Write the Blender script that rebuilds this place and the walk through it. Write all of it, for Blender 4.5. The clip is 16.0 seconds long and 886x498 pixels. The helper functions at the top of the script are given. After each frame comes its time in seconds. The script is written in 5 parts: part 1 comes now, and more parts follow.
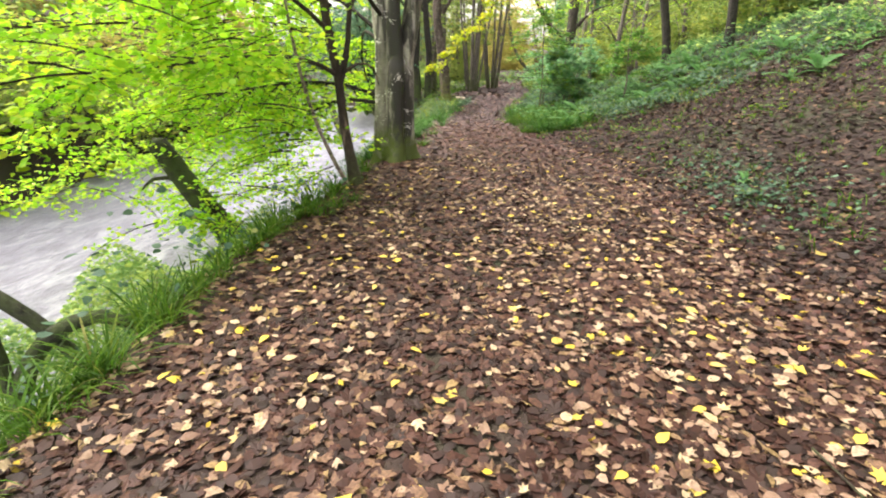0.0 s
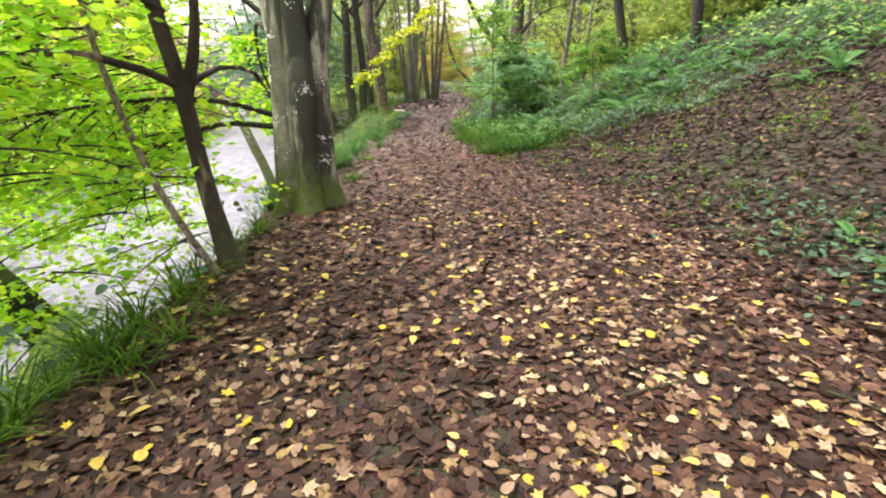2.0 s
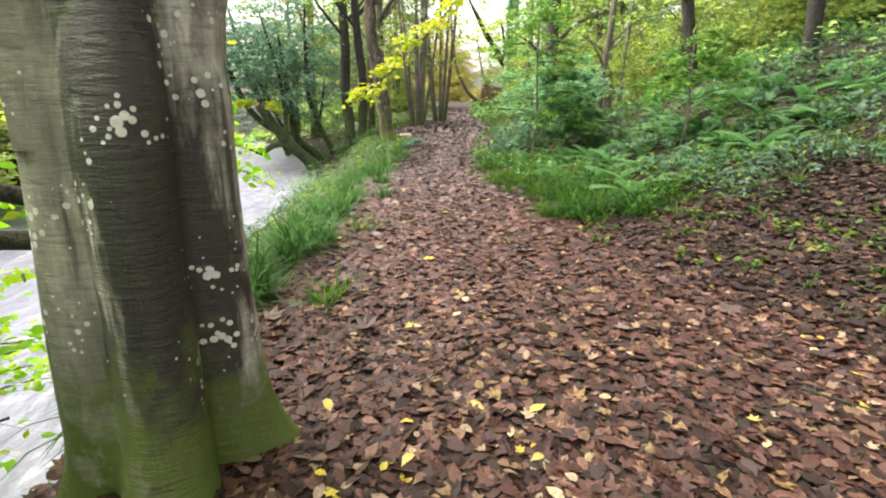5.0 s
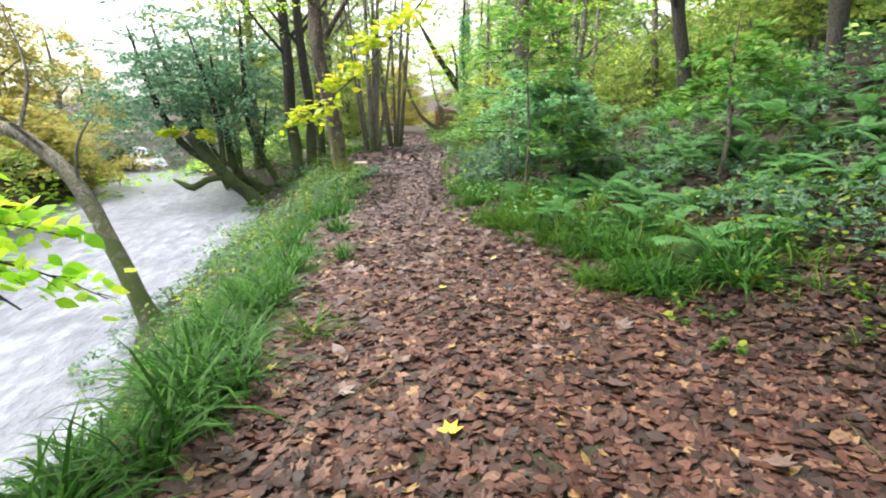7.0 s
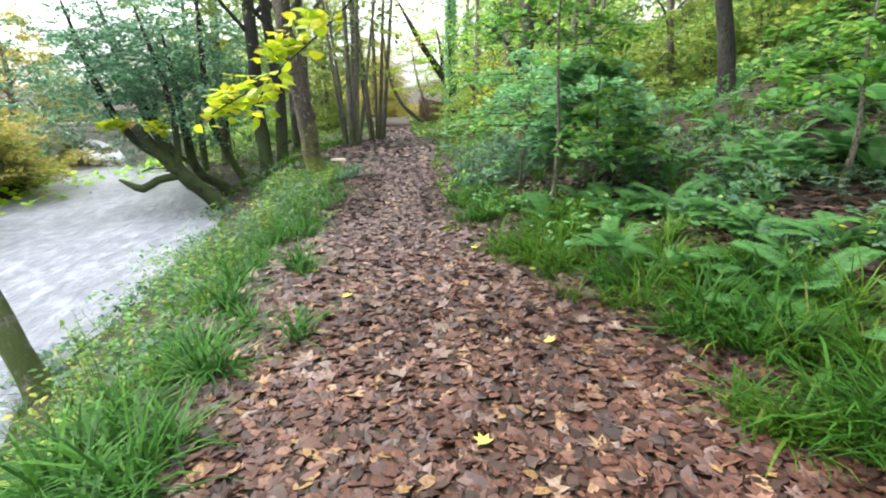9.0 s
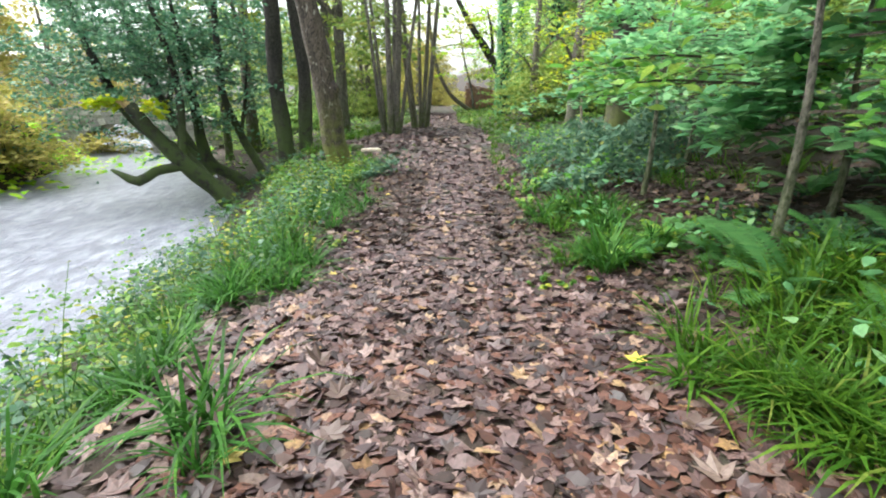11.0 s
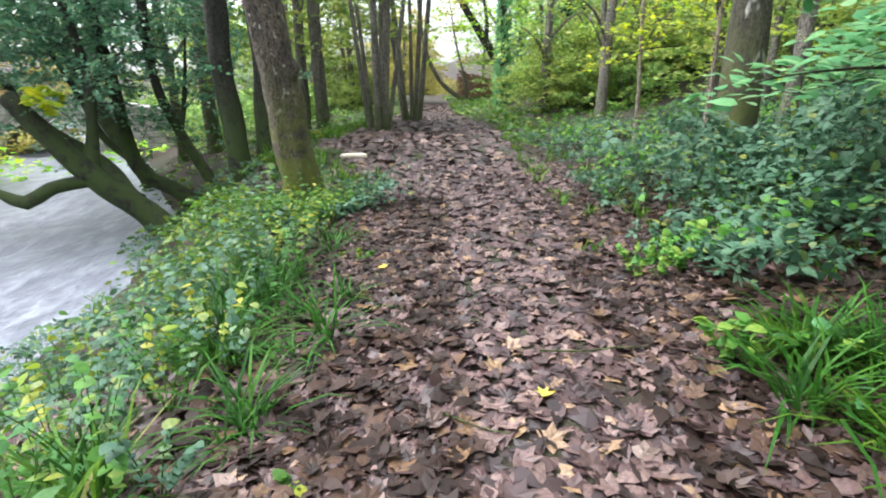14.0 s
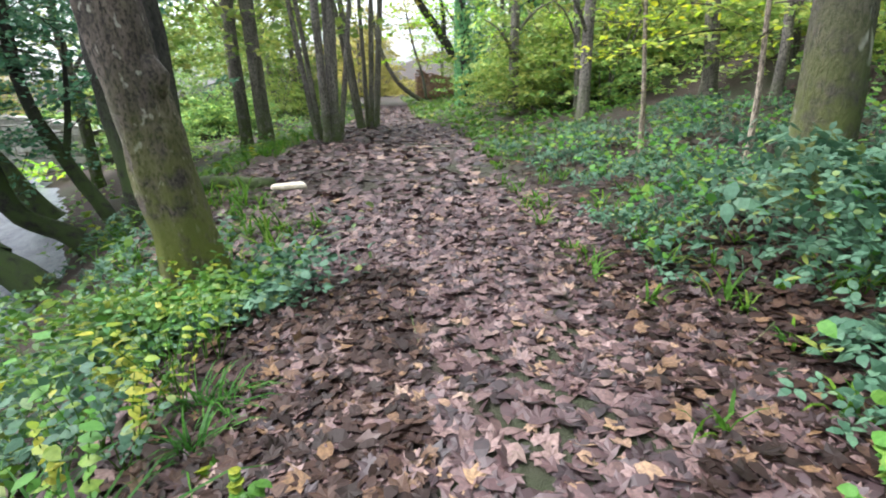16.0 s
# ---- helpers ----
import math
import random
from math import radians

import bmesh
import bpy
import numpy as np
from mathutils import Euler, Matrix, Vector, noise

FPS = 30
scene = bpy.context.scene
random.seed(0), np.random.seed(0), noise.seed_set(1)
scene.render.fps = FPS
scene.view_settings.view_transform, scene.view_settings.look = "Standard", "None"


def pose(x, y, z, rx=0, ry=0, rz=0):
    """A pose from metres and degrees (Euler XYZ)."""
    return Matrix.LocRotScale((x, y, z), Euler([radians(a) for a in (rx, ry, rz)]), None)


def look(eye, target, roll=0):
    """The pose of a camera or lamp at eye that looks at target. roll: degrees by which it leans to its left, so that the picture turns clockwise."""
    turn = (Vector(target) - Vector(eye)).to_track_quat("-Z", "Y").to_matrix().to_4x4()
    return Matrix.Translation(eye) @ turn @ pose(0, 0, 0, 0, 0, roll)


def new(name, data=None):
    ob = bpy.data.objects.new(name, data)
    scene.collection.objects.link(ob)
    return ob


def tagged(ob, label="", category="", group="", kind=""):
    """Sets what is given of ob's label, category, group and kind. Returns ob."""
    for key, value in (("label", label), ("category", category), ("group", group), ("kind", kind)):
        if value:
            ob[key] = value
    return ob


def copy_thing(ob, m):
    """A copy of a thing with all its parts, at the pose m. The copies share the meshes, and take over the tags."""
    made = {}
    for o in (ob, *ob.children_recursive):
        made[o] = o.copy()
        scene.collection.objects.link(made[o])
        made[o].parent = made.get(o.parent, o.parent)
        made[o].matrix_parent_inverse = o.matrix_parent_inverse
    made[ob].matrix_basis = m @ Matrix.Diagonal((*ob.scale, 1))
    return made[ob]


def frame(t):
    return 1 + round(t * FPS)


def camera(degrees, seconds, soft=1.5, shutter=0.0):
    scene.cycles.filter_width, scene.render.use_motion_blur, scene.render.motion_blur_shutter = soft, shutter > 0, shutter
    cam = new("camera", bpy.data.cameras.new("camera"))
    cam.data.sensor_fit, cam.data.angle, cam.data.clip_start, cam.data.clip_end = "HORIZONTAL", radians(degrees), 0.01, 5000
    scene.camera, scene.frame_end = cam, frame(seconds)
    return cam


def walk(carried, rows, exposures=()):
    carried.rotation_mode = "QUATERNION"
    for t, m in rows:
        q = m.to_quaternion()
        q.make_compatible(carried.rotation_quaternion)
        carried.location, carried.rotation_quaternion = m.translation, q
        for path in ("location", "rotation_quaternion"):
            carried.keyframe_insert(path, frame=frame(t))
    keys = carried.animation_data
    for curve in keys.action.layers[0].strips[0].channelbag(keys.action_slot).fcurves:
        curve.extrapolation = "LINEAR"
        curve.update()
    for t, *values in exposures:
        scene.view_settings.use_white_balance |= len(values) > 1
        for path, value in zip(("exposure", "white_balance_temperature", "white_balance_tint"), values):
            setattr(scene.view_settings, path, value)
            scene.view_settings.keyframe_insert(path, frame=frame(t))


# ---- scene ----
cam = camera(84.0, 16.0, soft=2.0)
PATH = [
    (0, (0.279, 0.322, 1.602), (0.17, 2.182, 0.876), 0.5),
    (0.5, (0.191, 1.015, 1.584), (0.162, 2.884, 0.872), 0.1),
    (1, (0.229, 1.699, 1.579), (0.258, 3.57, 0.875), -0.1),
    (1.5, (0.202, 2.337, 1.525), (0.275, 4.211, 0.831), -0.4),
    (2, (0.208, 2.979, 1.49), (0.311, 4.854, 0.802), -0.4),
    (2.5, (0.224, 3.658, 1.497), (0.325, 5.533, 0.81), -0.4),
    (3, (0.213, 4.318, 1.501), (0.307, 6.195, 0.816), -0.3),
    (3.5, (0.171, 5.003, 1.464), (0.252, 6.884, 0.789), -0.1),
    (4, (0.102, 5.636, 1.42), (0.172, 7.52, 0.751), 0.1),
    (4.2, (0.073, 5.887, 1.434), (0.144, 7.774, 0.773), 0.1),
    (6.3, (-0.303, 8.504, 1.303), (-0.078, 10.411, 0.745), -0.4),
    (6.5, (-0.286, 8.657, 1.306), (-0.05, 10.564, 0.752), -1.0),
    (7, (-0.297, 9.339, 1.302), (-0.006, 11.246, 0.772), -0.7),
    (7.5, (-0.236, 9.957, 1.276), (0.091, 11.861, 0.757), -0.5),
    (8, (-0.236, 10.515, 1.244), (0.119, 12.413, 0.722), -0.4),
    (8.5, (-0.247, 11.046, 1.233), (0.117, 12.937, 0.692), -0.5),
    (9, (-0.202, 11.573, 1.254), (0.157, 13.459, 0.693), -0.5),
    (9.2, (-0.193, 11.774, 1.235), (0.162, 13.657, 0.662), -0.6),
    (11.3, (0.023, 15.293, 0.899), (0.181, 17.194, 0.299), 0.2),
    (11.5, (0.003, 15.515, 0.918), (0.141, 17.416, 0.311), 0.4),
    (12, (-0.025, 16.172, 0.895), (0.12, 18.074, 0.292), 0.8),
    (12.5, (-0.022, 16.78, 0.875), (0.139, 18.681, 0.273), 1.0),
    (13, (-0.023, 17.403, 0.879), (0.153, 19.3, 0.269), 0.2),
    (13.5, (-0.071, 18.018, 0.858), (0.141, 19.908, 0.24), 0.1),
    (14, (-0.061, 18.542, 0.843), (0.19, 20.424, 0.213), -0.3),
    (14.5, (0.008, 19.118, 0.847), (0.3, 20.991, 0.21), -0.7),
    (15, (0.075, 19.714, 0.866), (0.409, 21.58, 0.227), -1.1),
    (15.5, (0.193, 20.268, 0.841), (0.547, 22.132, 0.208), -1.8),
    (16, (0.245, 20.783, 0.924), (0.63, 22.64, 0.289), -2.0),
]
walk(cam, [(t, look(eye, target, roll)) for t, eye, target, roll in PATH],
     exposures=[(0, 2.08, 7150, 18), (4.0, 2.18, 7050, 17), (7.0, 2.09, 6600, 9), (12.0, 2.03, 6250, 6), (16.0, 2.0, 6000, 11)])

# ---- sky, sun, exposure ----
world = bpy.data.worlds.new("overcast_sky")
scene.world = world
world.use_nodes = True
wn = world.node_tree.nodes
wl = world.node_tree.links
sky = wn.new("ShaderNodeTexSky")
sky.sky_type = "NISHITA"
sky.sun_disc = False
sky.sun_elevation = radians(60)
sky.sun_rotation = radians(-70)
sky.dust_density = 4.0
sky.ozone_density = 1.0
veil = wn.new("ShaderNodeHueSaturation")
veil.inputs["Saturation"].default_value = 0.22
wl.new(sky.outputs[0], veil.inputs["Color"])
wl.new(veil.outputs[0], wn["Background"].inputs["Color"])
wn["Background"].inputs["Strength"].default_value = 0.15
sun_data = bpy.data.lights.new("sun", "SUN")
sun_data.energy = 1.1
sun_data.angle = radians(30)
sun_data.color = (1.0, 0.96, 0.9)
sun = new("sun", sun_data)
sun.rotation_euler = (radians(30), 0, radians(70 + 180))

rng = np.random.default_rng(7)


# ---- materials ----
def nodes_of(name):
    m = bpy.data.materials.new(name)
    m.use_nodes = True
    t = m.node_tree
    return m, t.nodes, t.links, t.nodes["Principled BSDF"]


def ramp(n, stops):
    r = n.new("ShaderNodeValToRGB")
    e = r.color_ramp.elements
    while len(e) < len(stops):
        e.new(0.5)
    for el, (p, c) in zip(e, stops):
        el.position = p
        el.color = (*c, 1)
    return r


def noise_tex(n, l, scale, detail=4, rough=0.6, stretch=None):
    g = n.new("ShaderNodeNewGeometry")
    t = n.new("ShaderNodeTexNoise")
    t.inputs["Scale"].default_value = scale
    t.inputs["Detail"].default_value = detail
    t.inputs["Roughness"].default_value = rough
    if stretch:
        mp = n.new("ShaderNodeMapping")
        mp.inputs["Scale"].default_value = stretch
        l.new(g.outputs["Position"], mp.inputs[0])
        l.new(mp.outputs[0], t.inputs["Vector"])
    else:
        l.new(g.outputs["Position"], t.inputs["Vector"])
    return t


def mix(n, l, fac, a, b):
    m = n.new("ShaderNodeMix")
    m.data_type = "RGBA"
    for sock, v in ((m.inputs["Factor"], fac), (m.inputs[6], a), (m.inputs[7], b)):
        if hasattr(v, "links"):
            l.new(v, sock)
        elif isinstance(v, tuple):
            sock.default_value = (*v, 1)
        else:
            sock.default_value = v
    return m.outputs[2]


def bumped(n, l, height, strength, dist, shader):
    b = n.new("ShaderNodeBump")
    b.inputs["Strength"].default_value = strength
    b.inputs["Distance"].default_value = dist
    l.new(height, b.inputs["Height"])
    l.new(b.outputs[0], shader.inputs["Normal"])


def leaf_mat(name, stops, translucent=0.4, rough=0.5, object_random=False, blotch=None, lush=1.0, vein=None, gloss=0.35):
    """Foliage: a colour for each leaf, veined by fine noise, partly letting light through."""
    m, n, l, p = nodes_of(name)
    stops = [(q, tuple(min(0.85, v * lush) for v in c)) for q, c in stops]
    if object_random:
        r = n.new("ShaderNodeObjectInfo").outputs["Random"]
    else:
        r = n.new("ShaderNodeNewGeometry").outputs["Random Per Island"]
    cr = ramp(n, stops)
    l.new(r, cr.inputs[0])
    big = noise_tex(n, l, 0.9, 2)
    fine = noise_tex(n, l, 60, 3)
    amount = fine.outputs[0]
    if vein:
        vr = n.new("ShaderNodeMapRange")
        vr.inputs[1].default_value, vr.inputs[2].default_value = 0.35, 0.65
        vr.inputs[4].default_value = vein
        l.new(fine.outputs[0], vr.inputs[0])
        amount = vr.outputs[0]
    col = mix(n, l, amount, cr.outputs[0], blotch or tuple(c * 0.55 for c in stops[0][1]))
    hs = n.new("ShaderNodeHueSaturation")
    mr = n.new("ShaderNodeMapRange")
    mr.inputs[3].default_value, mr.inputs[4].default_value = 0.75, 1.7
    l.new(big.outputs[0], mr.inputs[0])
    l.new(mr.outputs[0], hs.inputs["Value"])
    l.new(col, hs.inputs["Color"])
    l.new(hs.outputs[0], p.inputs["Base Color"])
    p.inputs["Roughness"].default_value = rough
    p.inputs["Specular IOR Level"].default_value = gloss
    if translucent:
        tr = n.new("ShaderNodeBsdfTranslucent")
        l.new(hs.outputs[0], tr.inputs[0])
        mx = n.new("ShaderNodeMixShader")
        mx.inputs[0].default_value = translucent
        l.new(p.outputs[0], mx.inputs[1])
        l.new(tr.outputs[0], mx.inputs[2])
        l.new(mx.outputs[0], n["Material Output"].inputs[0])
    return m


def bark_mat(name, dark, light, moss=None, moss_top=0.0, scale=6.0, patch=None, patch_at=0.62, patch_scale=3.2, patch_stretch=0.6, cracked=1.0):
    m, n, l, p = nodes_of(name)
    a = noise_tex(n, l, scale, 6, 0.65, (1, 1, 0.25))
    b = noise_tex(n, l, scale * 6, 4, 0.7, (1, 1, 0.5))
    cr = ramp(n, [(0.32, dark), (0.68, light)])
    l.new(a.outputs[0], cr.inputs[0])
    crack = ramp(n, [(0.38, (cracked,) * 3), (0.56, (0, 0, 0))])
    l.new(b.outputs[0], crack.inputs[0])
    col = mix(n, l, crack.outputs[0], cr.outputs[0], tuple(c * 0.35 for c in dark))
    if patch:
        pt = noise_tex(n, l, patch_scale, 3, 0.5, (1, 1, patch_stretch))
        pr = ramp(n, [(patch_at, (0, 0, 0)), (patch_at + 0.06, (1, 1, 1))])
        l.new(pt.outputs[0], pr.inputs[0])
        col = mix(n, l, pr.outputs[0], col, patch)
    if moss:
        g = n.new("ShaderNodeNewGeometry")
        sx = n.new("ShaderNodeSeparateXYZ")
        l.new(g.outputs["Position"], sx.inputs[0])
        mz = n.new("ShaderNodeMapRange")
        mz.inputs[1].default_value, mz.inputs[2].default_value = moss_top, moss_top - 1.6
        l.new(sx.outputs[2], mz.inputs[0])
        mn = noise_tex(n, l, 4.5, 5, 0.6)
        ad = n.new("ShaderNodeMath")
        ad.operation = "MULTIPLY"
        l.new(mz.outputs[0], ad.inputs[0])
        mr = ramp(n, [(0.34, (0, 0, 0)), (0.52, (1, 1, 1))])
        l.new(mn.outputs[0], mr.inputs[0])
        l.new(mr.outputs[0], ad.inputs[1])
        col = mix(n, l, ad.outputs[0], col, moss)
    l.new(col, p.inputs["Base Color"])
    p.inputs["Roughness"].default_value = 0.9
    ad2 = n.new("ShaderNodeMath")
    ad2.operation = "ADD"
    l.new(a.outputs[0], ad2.inputs[0])
    l.new(b.outputs[0], ad2.inputs[1])
    bumped(n, l, ad2.outputs[0], 0.9, 0.035, p)
    return m


def beech_mat():
    """Smooth grey beech bark: black streaks running down, a darker side, faint cross wrinkles, lichen flecks, moss at
    the foot.
    """
    m, n, l, p = nodes_of("beech_bark")
    tone = noise_tex(n, l, 5.0, 6, 0.65, (1, 1, 0.3))
    grey = ramp(n, [(0.3, (0.13, 0.12, 0.098)), (0.5, (0.25, 0.235, 0.198)), (0.66, (0.50, 0.475, 0.42))])
    l.new(tone.outputs[0], grey.inputs[0])
    wrinkle = noise_tex(n, l, 16, 5, 0.7, (0.5, 0.5, 3.0))
    wr = ramp(n, [(0.36, (0.45, 0.45, 0.45)), (0.5, (0, 0, 0))])
    l.new(wrinkle.outputs[0], wr.inputs[0])
    col = mix(n, l, wr.outputs[0], grey.outputs[0], (0.10, 0.092, 0.075))
    # the darker side: by compass angle round the trunk's middle, its edge wandering
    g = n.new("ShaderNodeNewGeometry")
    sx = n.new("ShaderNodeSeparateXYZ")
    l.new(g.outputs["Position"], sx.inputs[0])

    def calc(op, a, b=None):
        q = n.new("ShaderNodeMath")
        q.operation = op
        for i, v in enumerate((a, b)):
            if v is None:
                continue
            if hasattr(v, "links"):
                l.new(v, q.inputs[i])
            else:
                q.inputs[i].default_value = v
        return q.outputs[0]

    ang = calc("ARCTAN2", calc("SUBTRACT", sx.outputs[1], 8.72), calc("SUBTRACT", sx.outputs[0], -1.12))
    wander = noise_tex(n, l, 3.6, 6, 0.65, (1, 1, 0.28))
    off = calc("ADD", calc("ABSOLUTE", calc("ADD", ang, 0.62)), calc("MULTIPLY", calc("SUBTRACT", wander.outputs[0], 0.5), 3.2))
    dark_side = n.new("ShaderNodeMapRange")
    dark_side.inputs[1].default_value, dark_side.inputs[2].default_value = 0.85, 0.55
    l.new(off, dark_side.inputs[0])
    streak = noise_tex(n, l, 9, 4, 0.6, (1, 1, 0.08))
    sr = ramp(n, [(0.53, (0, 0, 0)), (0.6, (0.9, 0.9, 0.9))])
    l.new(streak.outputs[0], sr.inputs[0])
    dark_bark = calc("MAXIMUM", dark_side.outputs[0], sr.outputs[0])
    col = mix(n, l, dark_bark, col, (0.032, 0.030, 0.025))
    fleck = n.new("ShaderNodeTexVoronoi")
    fleck.inputs["Scale"].default_value = 27
    l.new(g.outputs["Position"], fleck.inputs["Vector"])
    where = noise_tex(n, l, 3.4, 2)
    lim = calc("MULTIPLY", calc("SUBTRACT", where.outputs[0], 0.48), 2.4)
    spot = calc("LESS_THAN", fleck.outputs["Distance"], lim)
    col = mix(n, l, spot, col, (0.62, 0.61, 0.57))
    mz = n.new("ShaderNodeMapRange")
    mz.inputs[1].default_value, mz.inputs[2].default_value = 0.75, 0.0
    l.new(sx.outputs[2], mz.inputs[0])
    mn = noise_tex(n, l, 6, 5, 0.65)
    moss = ramp(n, [(0.46, (0, 0, 0)), (0.66, (1, 1, 1))])
    l.new(calc("ADD", calc("MULTIPLY", mz.outputs[0], 0.35), calc("MULTIPLY", mn.outputs[0], 0.75)), moss.inputs[0])
    col = mix(n, l, moss.outputs[0], col, (0.085, 0.115, 0.022))
    l.new(col, p.inputs["Base Color"])
    rg = n.new("ShaderNodeMapRange")
    rg.inputs[3].default_value, rg.inputs[4].default_value = 0.85, 0.5
    l.new(dark_bark, rg.inputs[0])
    l.new(rg.outputs[0], p.inputs["Roughness"])
    bumped(n, l, calc("ADD", tone.outputs[0], calc("MULTIPLY", wrinkle.outputs[0], 0.5)), 0.7, 0.03, p)
    return m


def soil_mat():
    m, n, l, p = nodes_of("leafy_soil")
    a = noise_tex(n, l, 1.3, 6)
    b = noise_tex(n, l, 38, 5, 0.7)
    cr = ramp(n, [(0.3, (0.012, 0.007, 0.006)), (0.7, (0.046, 0.026, 0.019))])
    l.new(b.outputs[0], cr.inputs[0])
    col = mix(n, l, a.outputs[0], cr.outputs[0], (0.034, 0.023, 0.016))
    far = noise_tex(n, l, 0.35, 4)
    fr = ramp(n, [(0.5, (0, 0, 0)), (0.62, (1, 1, 1))])
    l.new(far.outputs[0], fr.inputs[0])
    col = mix(n, l, fr.outputs[0], col, (0.026, 0.03, 0.012))
    l.new(col, p.inputs["Base Color"])
    p.inputs["Roughness"].default_value = 0.95
    bumped(n, l, b.outputs[0], 0.7, 0.03, p)
    return m


def water_mat():
    m, n, l, p = nodes_of("river_water")
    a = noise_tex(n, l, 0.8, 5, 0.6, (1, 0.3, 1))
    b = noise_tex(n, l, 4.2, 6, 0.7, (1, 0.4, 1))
    # foam and the sky's reflection on the ripples, both put into the base colour
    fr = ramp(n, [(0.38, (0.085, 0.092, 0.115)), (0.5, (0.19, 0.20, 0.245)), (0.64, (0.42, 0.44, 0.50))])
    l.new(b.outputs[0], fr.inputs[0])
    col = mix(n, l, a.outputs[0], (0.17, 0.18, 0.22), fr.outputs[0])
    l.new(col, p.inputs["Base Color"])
    p.inputs["Roughness"].default_value = 0.3
    p.inputs["Specular IOR Level"].default_value = 0.35
    ad = n.new("ShaderNodeMath")
    ad.operation = "ADD"
    l.new(a.outputs[0], ad.inputs[0])
    l.new(b.outputs[0], ad.inputs[1])
    bumped(n, l, ad.outputs[0], 0.8, 0.12, p)
    return m


def stone_mat(name, dark, light, scale=9.0):
    m, n, l, p = nodes_of(name)
    a = noise_tex(n, l, scale, 6, 0.65)
    b = noise_tex(n, l, scale * 7, 4, 0.6)
    cr = ramp(n, [(0.35, dark), (0.65, light)])
    l.new(a.outputs[0], cr.inputs[0])
    oi = n.new("ShaderNodeObjectInfo")
    hs = n.new("ShaderNodeHueSaturation")
    mr = n.new("ShaderNodeMapRange")
    mr.inputs[3].default_value, mr.inputs[4].default_value = 0.7, 1.25
    l.new(oi.outputs["Random"], mr.inputs[0])
    l.new(mr.outputs[0], hs.inputs["Value"])
    l.new(cr.outputs[0], hs.inputs["Color"])
    l.new(hs.outputs[0], p.inputs["Base Color"])
    p.inputs["Roughness"].default_value = 0.9
    bumped(n, l, b.outputs[0], 0.5, 0.02, p)
    return m


M_SOIL, M_WATER = soil_mat(), water_mat()
M_LITTER = leaf_mat("mauve_brown_litter", [(0.0, (0.011, 0.008, 0.009)), (0.2, (0.029, 0.017, 0.019)), (0.5, (0.068, 0.037, 0.037)), (0.75, (0.120, 0.072, 0.067)), (0.92, (0.20, 0.132, 0.118)), (1.0, (0.28, 0.178, 0.095))], 0.06, 0.52, blotch=(0.034, 0.020, 0.020), vein=0.6, gloss=0.42)
M_LITTER_RED = leaf_mat("red_brown_litter", [(0.0, (0.010, 0.005, 0.004)), (0.22, (0.025, 0.009, 0.006)), (0.5, (0.060, 0.021, 0.014)), (0.78, (0.100, 0.040, 0.027)), (0.94, (0.175, 0.088, 0.060)), (1.0, (0.26, 0.155, 0.06))], 0.06, 0.6, blotch=(0.030, 0.013, 0.010), vein=0.6, gloss=0.42)
M_LITTER_PALE = leaf_mat("tan_litter", [(0.0, (0.008, 0.004, 0.003)), (0.3, (0.022, 0.009, 0.006)), (0.6, (0.047, 0.019, 0.013)), (0.8, (0.080, 0.038, 0.025)), (0.93, (0.16, 0.096, 0.058)), (1.0, (0.27, 0.19, 0.08))], 0.06, 0.6, blotch=(0.019, 0.009, 0.006), vein=0.6, gloss=0.25)
M_CREAM = leaf_mat("cream_fallen_leaf", [(0.0, (0.13, 0.080, 0.057)), (0.4, (0.25, 0.178, 0.125)), (0.72, (0.38, 0.30, 0.20)), (0.86, (0.45, 0.37, 0.22)), (0.9, (0.46, 0.36, 0.07)), (1.0, (0.56, 0.43, 0.03))], 0.08, 0.6, blotch=(0.11, 0.055, 0.028), vein=0.6, gloss=0.25)
# darker copy of the litter, with the shade put into its colour
M_LITTER_SHADED = leaf_mat("shaded_litter", [(0.0, (0.006, 0.003, 0.002)), (0.4, (0.016, 0.008, 0.006)), (0.7, (0.034, 0.017, 0.012)), (0.9, (0.075, 0.042, 0.028)), (1.0, (0.17, 0.10, 0.05))], 0.04, 0.6, blotch=(0.018, 0.010, 0.008), vein=0.6, gloss=0.25)
M_YELLOW = leaf_mat("yellow_fallen_leaf", [(0.0, (0.62, 0.47, 0.035)), (0.5, (0.52, 0.41, 0.10)), (1.0, (0.40, 0.28, 0.13))], 0.1, 0.5, True, blotch=(0.34, 0.25, 0.05))
M_GRASS = leaf_mat("grass_blade", [(0.0, (0.040, 0.12, 0.012)), (0.5, (0.10, 0.235, 0.02)), (0.85, (0.18, 0.33, 0.03)), (0.94, (0.24, 0.35, 0.045)), (1.0, (0.4, 0.34, 0.11))], 0.45, 0.5, lush=0.86, gloss=0.18)
M_RUSH = leaf_mat("dark_sedge_blade", [(0.0, (0.02, 0.07, 0.012)), (0.6, (0.05, 0.16, 0.02)), (1.0, (0.10, 0.24, 0.03))], 0.35, 0.5, lush=1.05, gloss=0.15)
M_FERN = leaf_mat("fern_frond", [(0.0, (0.085, 0.25, 0.075)), (1.0, (0.19, 0.40, 0.12))], 0.4, 0.55, lush=0.78, gloss=0.2)
M_BRAMBLE = leaf_mat("bramble_leaf", [(0.0, (0.042, 0.098, 0.058)), (0.5, (0.075, 0.155, 0.095)), (0.9, (0.115, 0.205, 0.12)), (1.0, (0.30, 0.32, 0.04))], 0.25, 0.55, lush=1.1, gloss=0.3)
